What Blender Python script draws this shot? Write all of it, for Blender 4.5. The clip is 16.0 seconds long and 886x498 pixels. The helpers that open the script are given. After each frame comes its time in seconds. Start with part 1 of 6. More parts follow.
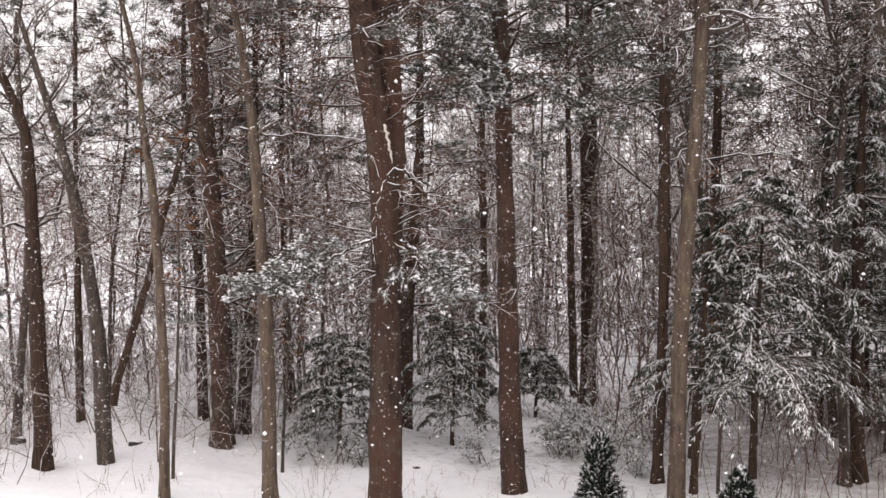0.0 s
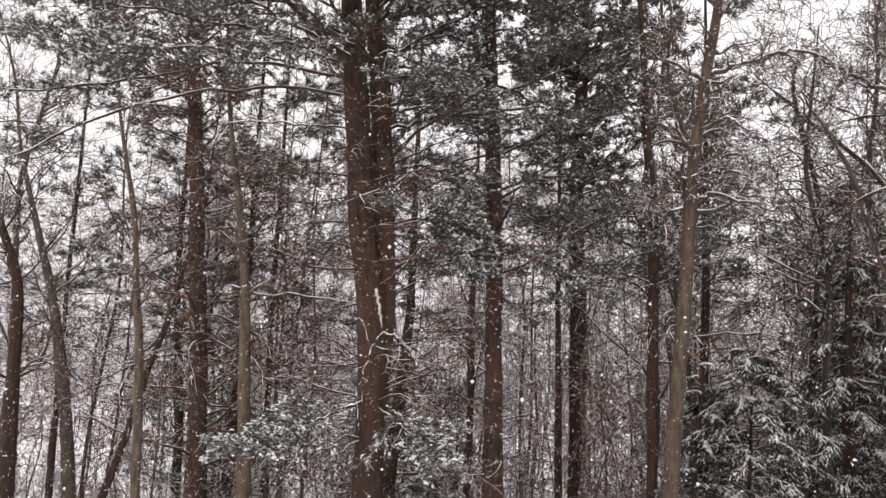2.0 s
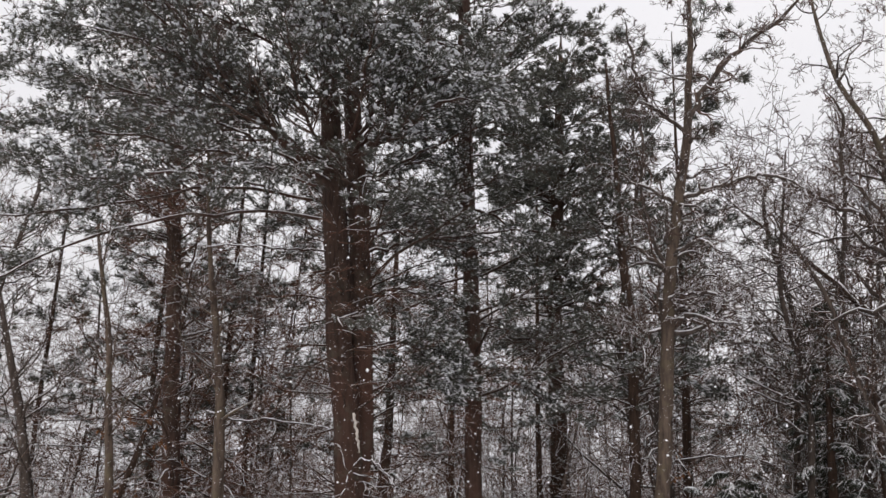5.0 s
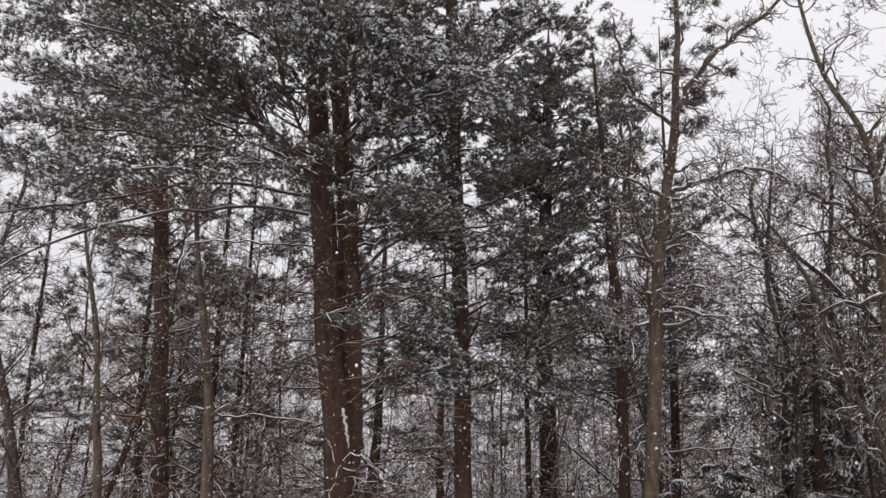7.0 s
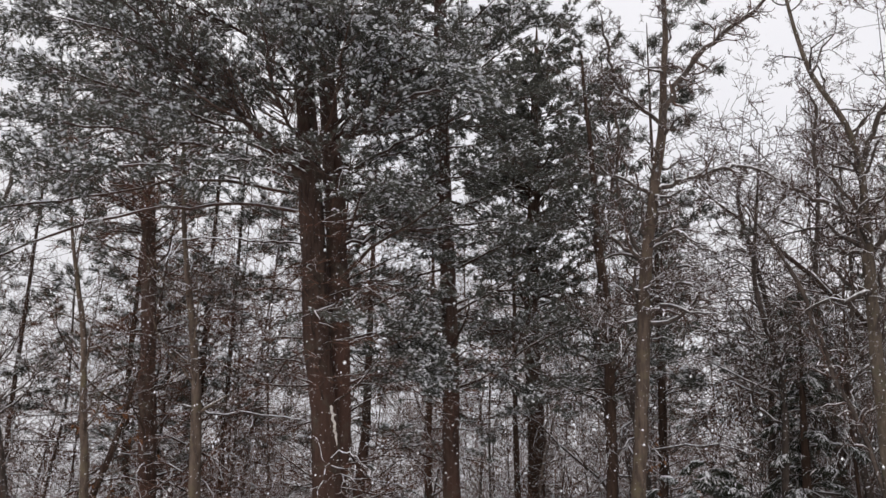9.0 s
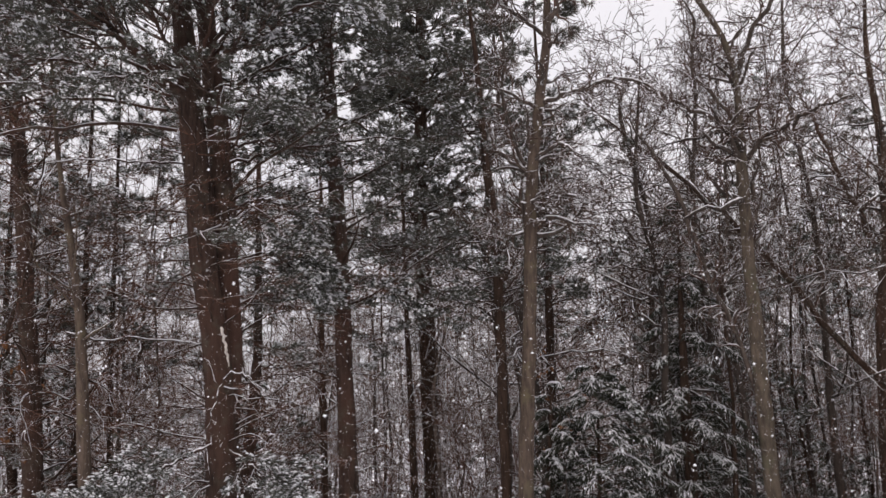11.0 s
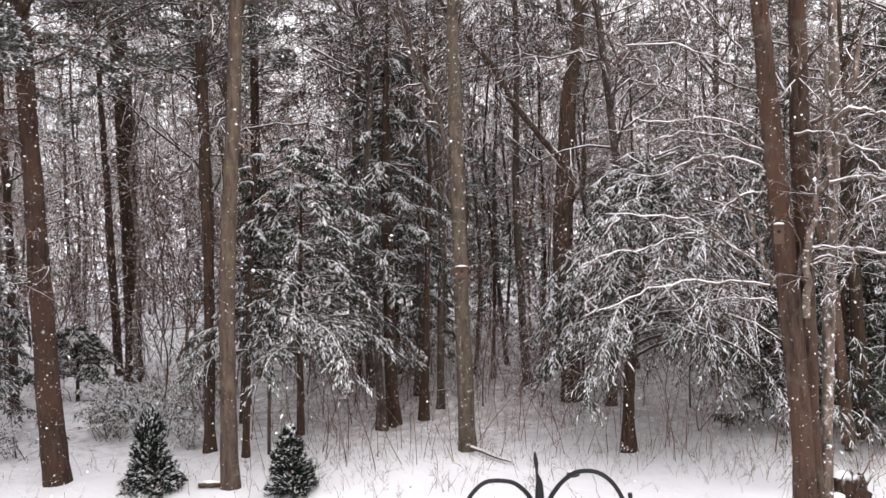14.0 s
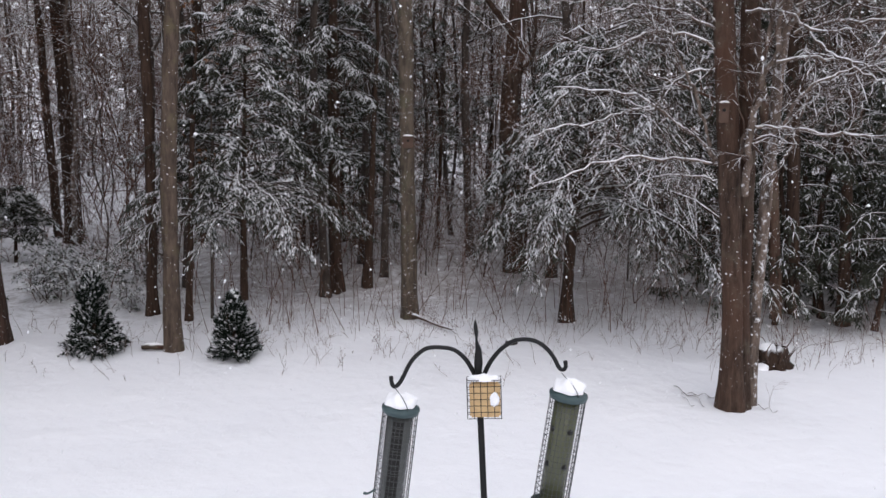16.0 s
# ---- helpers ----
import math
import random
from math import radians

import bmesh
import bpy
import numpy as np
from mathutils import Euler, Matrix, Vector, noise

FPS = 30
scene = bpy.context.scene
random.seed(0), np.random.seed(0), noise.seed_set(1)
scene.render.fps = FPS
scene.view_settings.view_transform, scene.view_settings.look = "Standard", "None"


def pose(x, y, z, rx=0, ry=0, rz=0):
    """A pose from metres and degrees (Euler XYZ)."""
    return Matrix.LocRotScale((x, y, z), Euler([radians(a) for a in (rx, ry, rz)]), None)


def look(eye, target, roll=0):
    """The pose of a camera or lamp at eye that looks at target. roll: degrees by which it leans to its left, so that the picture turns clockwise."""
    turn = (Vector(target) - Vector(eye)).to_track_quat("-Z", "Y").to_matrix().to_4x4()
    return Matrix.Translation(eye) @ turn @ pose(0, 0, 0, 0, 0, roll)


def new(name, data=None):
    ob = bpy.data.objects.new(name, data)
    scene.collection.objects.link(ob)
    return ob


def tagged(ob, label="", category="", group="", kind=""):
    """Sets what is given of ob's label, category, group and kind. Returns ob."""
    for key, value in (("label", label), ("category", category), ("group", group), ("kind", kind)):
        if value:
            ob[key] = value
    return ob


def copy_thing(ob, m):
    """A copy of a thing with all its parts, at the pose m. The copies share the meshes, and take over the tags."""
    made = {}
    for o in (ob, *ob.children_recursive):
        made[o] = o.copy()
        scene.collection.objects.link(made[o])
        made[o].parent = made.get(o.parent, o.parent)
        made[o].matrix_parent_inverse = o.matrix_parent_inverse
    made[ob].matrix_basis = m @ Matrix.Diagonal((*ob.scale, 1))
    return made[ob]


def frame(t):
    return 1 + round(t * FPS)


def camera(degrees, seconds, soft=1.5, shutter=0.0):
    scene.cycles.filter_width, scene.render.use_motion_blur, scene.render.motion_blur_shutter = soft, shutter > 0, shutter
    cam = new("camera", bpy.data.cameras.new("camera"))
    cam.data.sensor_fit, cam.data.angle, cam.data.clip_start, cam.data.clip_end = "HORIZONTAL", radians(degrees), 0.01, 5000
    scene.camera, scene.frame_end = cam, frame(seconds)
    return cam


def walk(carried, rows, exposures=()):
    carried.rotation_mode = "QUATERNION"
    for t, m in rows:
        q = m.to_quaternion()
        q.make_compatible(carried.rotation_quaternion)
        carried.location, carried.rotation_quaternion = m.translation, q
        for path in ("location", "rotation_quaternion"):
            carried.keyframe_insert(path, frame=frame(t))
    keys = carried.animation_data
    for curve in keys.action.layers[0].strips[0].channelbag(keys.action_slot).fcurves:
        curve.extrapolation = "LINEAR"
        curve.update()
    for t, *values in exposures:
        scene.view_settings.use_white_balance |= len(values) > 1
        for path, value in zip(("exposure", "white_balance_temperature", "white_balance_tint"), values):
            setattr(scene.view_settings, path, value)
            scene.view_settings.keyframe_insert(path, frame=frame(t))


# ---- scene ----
cam = camera(49.52, 16.0, soft=1.5)
EYE, TILT = 3.4, -0.7
# seconds, yaw, pitch and roll of a camera that turns where it stands
ROWS = [
    (0.0, -0.00, 0.00, -0.00),
    (0.5, 0.38, 2.11, -0.51),
    (1.0, 0.44, 5.11, -1.27),
    (1.2, 0.31, 6.78, -1.85),
    (1.5, 0.05, 8.43, -2.15),
    (2.0, -0.43, 9.92, -2.36),
    (2.5, -0.38, 11.49, -2.16),
    (3.0, -0.41, 13.80, -2.33),
    (3.5, -0.98, 15.76, -2.52),
    (4.0, -1.11, 16.86, -2.12),
    (4.5, -1.20, 17.13, -1.91),
    (5.0, -1.49, 17.26, -1.82),
    (7.5, -2.37, 16.92, -1.22),
    (8.0, -2.56, 16.92, -1.15),
    (8.2, -2.64, 16.93, -1.19),
    (10.3, -6.20, 15.80, 1.00),
    (10.5, -7.49, 15.59, 1.36),
    (10.6, -7.71, 15.62, 1.44),
    (10.7, -7.48, 15.28, 1.60),
    (10.8, -6.47, 14.82, 1.92),
    (10.9, -7.67, 13.31, 2.06),
    (11.0, -9.73, 11.77, 1.98),
    (11.2, -11.88, 10.40, 2.02),
    (11.4, -14.93, 9.27, 1.71),
    (11.5, -15.98, 8.42, 1.57),
    (12.0, -18.93, 4.99, 0.54),
    (12.5, -20.84, 3.02, 0.39),
    (13.0, -22.87, 1.79, 0.77),
    (13.5, -24.79, 0.95, 1.39),
    (14.0, -26.68, -2.27, 1.82),
    (14.5, -29.02, -4.30, 2.12),
    (15.0, -30.42, -6.54, 1.67),
    (15.5, -30.27, -8.21, 1.09),
    (16.0, -29.83, -10.06, 0.02),
]
walk(cam, [(t, pose(0, 0, EYE, TILT) @ pose(0, 0, 0, 0, 0, yaw) @ pose(0, 0, 0, 90 + pitch) @ pose(0, 0, 0, 0, 0, -roll)) for t, yaw, pitch, roll in ROWS],
     exposures=[(0.0, 0.66, 6850, 14), (2.5, 0.33, 6800, 13), (5.0, -0.05, 6600, 12), (8.2, -0.05, 6550, 12), (10.5, -0.02, 6500, 14), (11.5, 0.02, 6800, 17), (12.0, 0.28, 6900, 18), (12.5, 0.7, 6950, 18), (14.0, 0.84, 6600, 13), (15.0, 0.41, 6450, 13), (16.0, 0.06, 6200, 13)])

# ---- sky and light: a bright overcast winter day ----
world = bpy.data.worlds.new("overcast_sky")
scene.world = world
world.use_nodes = True
wn, wl = world.node_tree.nodes, world.node_tree.links
wn.clear()
sky = wn.new("ShaderNodeTexSky")
sky.sky_type, sky.sun_disc = "NISHITA", False
sky.sun_elevation, sky.sun_rotation = radians(32), radians(200)
sky.dust_density = 6.0
dim = wn.new("ShaderNodeVectorMath")
dim.operation = "SCALE"
dim.inputs[3].default_value = 0.1
cloud = wn.new("ShaderNodeTexNoise")
cloud.inputs["Scale"].default_value, cloud.inputs["Detail"].default_value = 2.2, 5.0
ramp = wn.new("ShaderNodeValToRGB")
ramp.color_ramp.elements[0].position, ramp.color_ramp.elements[0].color = 0.3, (0.86, 0.87, 0.92, 1)
ramp.color_ramp.elements[1].position, ramp.color_ramp.elements[1].color = 0.7, (1.0, 0.99, 1.0, 1)
mixw = wn.new("ShaderNodeMix")
mixw.data_type = "RGBA"
mixw.inputs[0].default_value = 0.88
back = wn.new("ShaderNodeBackground")
back.inputs["Strength"].default_value = 1.0
wout = wn.new("ShaderNodeOutputWorld")
wl.new(sky.outputs[0], dim.inputs[0])
wl.new(cloud.outputs["Fac"], ramp.inputs[0])
wl.new(dim.outputs[0], mixw.inputs[6])
wl.new(ramp.outputs[0], mixw.inputs[7])
# an overcast sky is brighter overhead than at the horizon
place_dir = wn.new("ShaderNodeTexCoord")
parts_dir = wn.new("ShaderNodeSeparateXYZ")
lift = wn.new("ShaderNodeMapRange")
lift.inputs["From Min"].default_value, lift.inputs["From Max"].default_value = 0.0, 1.0
lift.inputs["To Min"].default_value, lift.inputs["To Max"].default_value = 0.88, 1.3
shade = wn.new("ShaderNodeVectorMath")
shade.operation = "SCALE"
wl.new(place_dir.outputs["Generated"], parts_dir.inputs[0])
wl.new(parts_dir.outputs["Z"], lift.inputs["Value"])
wl.new(mixw.outputs[2], shade.inputs[0])
wl.new(lift.outputs[0], shade.inputs[3])
wl.new(shade.outputs[0], back.inputs["Color"])
wl.new(back.outputs[0], wout.inputs["Surface"])
sun = new("sun", bpy.data.lights.new("sun", "SUN"))
sun.data.energy, sun.data.angle, sun.data.color = 0.5, radians(60), (1.0, 0.97, 0.93)
sun.matrix_world = look((0, 0, 30), (4, 14, 0))

RNG = np.random.default_rng(11)


# ---- materials ----
def node_material(name):
    m = bpy.data.materials.new(name)
    m.use_nodes = True
    return m, m.node_tree.nodes, m.node_tree.links, m.node_tree.nodes["Principled BSDF"]


def coords(n, l, scale):
    tc = n.new("ShaderNodeNewGeometry")
    mp = n.new("ShaderNodeMapping")
    mp.inputs["Scale"].default_value = scale
    l.new(tc.outputs["Position"], mp.inputs["Vector"])
    return tc, mp.outputs["Vector"]


def tex(n, l, vec, scale, detail=4.0, rough=0.6):
    t = n.new("ShaderNodeTexNoise")
    t.inputs["Scale"].default_value, t.inputs["Detail"].default_value, t.inputs["Roughness"].default_value = scale, detail, rough
    l.new(vec, t.inputs["Vector"])
    return t.outputs["Fac"]


def rgb_mix(n, l, fac, a, b):
    m = n.new("ShaderNodeMix")
    m.data_type = "RGBA"
    for value, slot in ((fac, 0), (a, 6), (b, 7)):
        if isinstance(value, (tuple, float, int)):
            m.inputs[slot].default_value = (*value, 1) if isinstance(value, tuple) else value
        else:
            l.new(value, m.inputs[slot])
    return m.outputs[2]


def calc(n, l, op, a, b=None, clamp=False):
    m = n.new("ShaderNodeMath")
    m.operation, m.use_clamp = op, clamp
    for value, slot in ((a, 0), (b, 1)):
        if value is None:
            continue
        if isinstance(value, (float, int)):
            m.inputs[slot].default_value = value
        else:
            l.new(value, m.inputs[slot])
    return m.outputs[0]


def bump(n, l, bsdf, height, strength, distance):
    b = n.new("ShaderNodeBump")
    b.inputs["Strength"].default_value, b.inputs["Distance"].default_value = strength, distance
    l.new(height, b.inputs["Height"])
    l.new(b.outputs[0], bsdf.inputs["Normal"])


SNOW = (0.86, 0.87, 0.9)


def snow_cover(n, l, geo, vec, colour, low, high, flecks):
    """Lays snow on the sides that look up, with a broken edge, and flecks blown against the rest."""
    sep = n.new("ShaderNodeSeparateXYZ")
    l.new(geo.outputs["Normal"], sep.inputs[0])
    rough = tex(n, l, vec, 14.0, 3.0)
    up = calc(n, l, "ADD", sep.outputs["Z"], calc(n, l, "MULTIPLY", calc(n, l, "SUBTRACT", rough, 0.5), 0.9))
    mr = n.new("ShaderNodeMapRange")
    mr.inputs["From Min"].default_value, mr.inputs["From Max"].default_value = low, high
    l.new(up, mr.inputs["Value"])
    fac = mr.outputs[0]
    if flecks:
        spots = tex(n, l, vec, 17.0, 7.0, 0.72)
        fac = calc(n, l, "MAXIMUM", fac, calc(n, l, "MULTIPLY", calc(n, l, "SUBTRACT", spots, 1.0 - flecks), 9.0, True))
    return rgb_mix(n, l, fac, colour, SNOW)


def bark(name, dark, light, low=0.35, high=0.7, flecks=0.33, stretch=7.0, depth=0.012, lichen=None, red=None):
    m, n, l, bsdf = node_material(name)
    geo, vec = coords(n, l, (1, 1, 1))
    _, long = coords(n, l, (stretch, stretch, 1.3))
    grain = tex(n, l, long, 3.2, 6.0, 0.65)
    patch = tex(n, l, vec, 1.1, 4.0)
    info = n.new("ShaderNodeObjectInfo")
    ramp_ = n.new("ShaderNodeMapRange")
    ramp_.inputs["From Min"].default_value, ramp_.inputs["From Max"].default_value = 0.32, 0.68
    l.new(grain, ramp_.inputs["Value"])
    col = rgb_mix(n, l, ramp_.outputs[0], dark, light)
    if red:
        col = rgb_mix(n, l, calc(n, l, "MULTIPLY", calc(n, l, "SUBTRACT", patch, 0.42), 3.0, True), col, red)
    if lichen:
        lich = tex(n, l, vec, 4.3, 5.0)
        col = rgb_mix(n, l, calc(n, l, "MULTIPLY", calc(n, l, "SUBTRACT", lich, 0.53), 5.0, True), col, lichen)
    hue = n.new("ShaderNodeHueSaturation")
    l.new(calc(n, l, "ADD", calc(n, l, "MULTIPLY", info.outputs["Random"], 0.35), 0.85), hue.inputs["Value"])
    l.new(col, hue.inputs["Color"])
    col = snow_cover(n, l, geo, vec, hue.outputs[0], low, high, flecks)
    l.new(col, bsdf.inputs["Base Color"])
    bsdf.inputs["Roughness"].default_value = 0.9
    bsdf.inputs["Specular IOR Level"].default_value = 0.2
    bump(n, l, bsdf, grain, 0.9, depth)
    return m


def leafy(name, dark, light, low, high):
    m, n, l, bsdf = node_material(name)
    geo, vec = coords(n, l, (1, 1, 1))
    patch = tex(n, l, vec, 2.3, 3.0)
    mixf = calc(n, l, "ADD", calc(n, l, "MULTIPLY", geo.outputs["Random Per Island"], 0.6), calc(n, l, "MULTIPLY", calc(n, l, "SUBTRACT", patch, 0.3), 0.8), True)
    col = rgb_mix(n, l, mixf, dark, light)
    col = snow_cover(n, l, geo, vec, col, low, high, 0)
    l.new(col, bsdf.inputs["Base Color"])
    bsdf.inputs["Roughness"].default_value = 0.65
    bsdf.inputs["Specular IOR Level"].default_value = 0.25
    through_light = n.new("ShaderNodeBsdfTranslucent")
    l.new(col, through_light.inputs["Color"])
    both = n.new("ShaderNodeMixShader")
    both.inputs[0].default_value = 0.5
    l.new(bsdf.outputs[0], both.inputs[1])
    l.new(through_light.outputs[0], both.inputs[2])
    l.new(both.outputs[0], n["Material Output"].inputs["Surface"])
    return m


def plain(name, colour, rough=0.5, metal=0.0, vary=0.25, scale=30.0, relief=0.0):
    m, n, l, bsdf = node_material(name)
    _, vec = coords(n, l, (1, 1, 1))
    fac = tex(n, l, vec, scale, 4.0)
    col = rgb_mix(n, l, fac, tuple(c * (1 - vary) for c in colour), tuple(min(1, c * (1 + vary)) for c in colour))
    l.new(col, bsdf.inputs["Base Color"])
    bsdf.inputs["Roughness"].default_value, bsdf.inputs["Metallic"].default_value = rough, metal
    if relief:
        bump(n, l, bsdf, fac, 0.6, relief)
    return m


def snow_ground():
    m, n, l, bsdf = node_material("ground_snow")
    geo, vec = coords(n, l, (1, 1, 1))
    soft = tex(n, l, vec, 0.55, 4.0)
    fine = tex(n, l, vec, 6.0, 6.0, 0.7)
    litter_shade = tex(n, l, vec, 5.0, 7.0, 0.75)
    dist = n.new("ShaderNodeVectorMath")
    dist.operation = "LENGTH"
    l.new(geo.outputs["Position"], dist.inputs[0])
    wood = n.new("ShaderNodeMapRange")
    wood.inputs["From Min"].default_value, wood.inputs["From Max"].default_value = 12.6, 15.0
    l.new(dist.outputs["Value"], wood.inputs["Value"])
    # round the hemlock grove the brown thickens, painting canopy shade along with real litter
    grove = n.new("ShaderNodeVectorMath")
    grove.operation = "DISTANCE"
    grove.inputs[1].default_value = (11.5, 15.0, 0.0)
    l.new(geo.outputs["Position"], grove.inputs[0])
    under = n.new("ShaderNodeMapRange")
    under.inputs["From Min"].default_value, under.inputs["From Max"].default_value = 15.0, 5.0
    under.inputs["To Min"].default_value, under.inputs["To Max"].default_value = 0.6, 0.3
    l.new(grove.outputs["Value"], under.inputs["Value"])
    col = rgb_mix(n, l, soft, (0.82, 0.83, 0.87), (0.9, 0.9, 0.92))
    bits = calc(n, l, "MULTIPLY", calc(n, l, "SUBTRACT", litter_shade, under.outputs[0]), 4.5, True)
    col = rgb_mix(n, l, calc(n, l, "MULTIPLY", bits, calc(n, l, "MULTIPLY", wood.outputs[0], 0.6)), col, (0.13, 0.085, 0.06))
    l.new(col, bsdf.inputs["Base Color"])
    bsdf.inputs["Roughness"].default_value = 0.7
    bsdf.inputs["Specular IOR Level"].default_value = 0.3
    bump(n, l, bsdf, calc(n, l, "ADD", soft, calc(n, l, "MULTIPLY", fine, 0.12)), 0.6, 0.22)
    return m


def snow_soft():
    m, n, l, bsdf = node_material("fallen_snow")
    _, vec = coords(n, l, (1, 1, 1))
    fine = tex(n, l, vec, 45.0, 5.0)
    l.new(rgb_mix(n, l, fine, (0.82, 0.83, 0.87), (0.93, 0.93, 0.94)), bsdf.inputs["Base Color"])
    bsdf.inputs["Roughness"].default_value = 0.7
    bump(n, l, bsdf, fine, 0.5, 0.01)
    return m


GROUND = snow_ground()
SNOWY = snow_soft()
BARK_PINE = bark("pine_bark", (0.018, 0.011, 0.0085), (0.084, 0.052, 0.039), 0.55, 0.95, 0.38, 8.0, 0.05, lichen=(0.085, 0.07, 0.052), red=(0.082, 0.042, 0.03))
BARK_DARK = bark("dark_bark", (0.021, 0.013, 0.0095), (0.075, 0.046, 0.032), 0.5, 0.9, 0.33, 8.0, 0.03)
BARK_TAN = bark("beech_bark", (0.045, 0.032, 0.025), (0.145, 0.107, 0.082), 0.5, 0.9, 0.37, 6.0, 0.02, lichen=(0.13, 0.11, 0.065))
BARK_OLIVE = bark("olive_grey_bark", (0.034, 0.026, 0.02), (0.125, 0.098, 0.074), 0.5, 0.9, 0.4, 4.0, 0.018, lichen=(0.08, 0.075, 0.048))
BARK_MAPLE = bark("maple_bark", (0.018, 0.0115, 0.0085), (0.1, 0.064, 0.047), 0.5, 0.9, 0.37, 7.0, 0.05, lichen=(0.1, 0.08, 0.06), red=(0.085, 0.045, 0.03))
BARK_GREY = bark("grey_bark", (0.03, 0.023, 0.019), (0.098, 0.076, 0.063), 0.4, 0.8, 0.4, 5.0, 0.01)
BARK_SNOWED = bark("snow_plastered_bark", (0.04, 0.03, 0.024), (0.19, 0.145, 0.118), 0.35, 0.75, 0.45, 5.0, 0.02)
BARK_BIRCH = bark("birch_bark", (0.3, 0.27, 0.24), (0.62, 0.58, 0.53), 0.5, 0.9, 0.35, 3.0, 0.006)
TWIG = bark("twig_bark", (0.04, 0.025, 0.019), (0.12, 0.078, 0.06), 0.3, 0.8, 0.0, 4.0, 0.002)
# snow-dusted background twigs, bark colour also lifted to imitate haze
TWIG_FROST_HAZE = bark("frosted_haze_twig_bark", (0.085, 0.054, 0.041), (0.2, 0.138, 0.108), 0.12, 0.65, 0.0, 4.0, 0.002)
TWIG_RED = bark("dead_twig_bark", (0.055, 0.026, 0.017), (0.155, 0.08, 0.053), 0.42, 0.9, 0.0, 4.0, 0.002)
# distance haze is painted in here: base colour paler than the nearer twigs
TWIG_FAR_HAZE = bark("far_haze_snowy_twigs", (0.11, 0.08, 0.068), (0.22, 0.17, 0.15), 0.1, 0.7, 0.0, 4.0, 0.002)
PINE = leafy("pine_needles", (0.058, 0.058, 0.047), (0.15, 0.15, 0.122), 0.3, 0.95)
HEMLOCK = leafy("hemlock_needles", (0.032, 0.035, 0.026), (0.096, 0.1, 0.074), 0.85, 1.35)
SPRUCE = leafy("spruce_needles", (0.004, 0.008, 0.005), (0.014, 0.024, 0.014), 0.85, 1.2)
LAUREL = leafy("laurel_leaves", (0.05, 0.06, 0.044), (0.12, 0.13, 0.096), 0.2, 0.75)
BEECH_LEAF = leafy("dry_beech_leaves", (0.12, 0.05, 0.02), (0.3, 0.14, 0.06), 0.75, 1.1)


# ---- mesh building ----
class Shape:
    """Gathers vertices, four-sided and three-sided faces."""

    def __init__(self):
        self.v, self.q, self.t, self.count = [], [], [], 0

    def add(self, v, quads=None, tris=None):
        v = np.asarray(v, float).reshape(-1, 3)
        if quads is not None and len(quads):
            self.q.append(np.asarray(quads, np.int64).reshape(-1, 4) + self.count)
        if tris is not None and len(tris):
            self.t.append(np.asarray(tris, np.int64).reshape(-1, 3) + self.count)
        self.v.append(v)
        self.count += len(v)
        return self

    def mesh(self, name, material, smooth=True):
        v = np.concatenate(self.v)
        q = np.concatenate(self.q) if self.q else np.zeros((0, 4), np.int64)
        t = np.concatenate(self.t) if self.t else np.zeros((0, 3), np.int64)
        me = bpy.data.meshes.new(name)
        me.vertices.add(len(v))
        me.vertices.foreach_set("co", v.ravel().astype(np.float32))
        me.loops.add(4 * len(q) + 3 * len(t))
        me.loops.foreach_set("vertex_index", np.concatenate([q.ravel(), t.ravel()]).astype(np.int32))
        me.polygons.add(len(q) + len(t))
        starts = np.concatenate([np.arange(len(q)) * 4, 4 * len(q) + np.arange(len(t)) * 3])
        me.polygons.foreach_set("loop_start", starts.astype(np.int32))
        me.polygons.foreach_set("use_smooth", np.full(len(q) + len(t), smooth))
        me.update(calc_edges=True)
        me.materials.append(material)
        return me


def part(name, shape, material, parent, label="", smooth=True):
    ob = new(name, shape.mesh(name, material, smooth))
    ob.parent = parent
    if label:
        tagged(ob, label)
    return ob


def thing(name, label, category, group="", at=(0, 0, 0)):
    ob = tagged(new(name), label, category, group)
    ob.location = at
    return ob


def unit(a):
    return a / np.maximum(np.linalg.norm(a, axis=-1, keepdims=True), 1e-9)


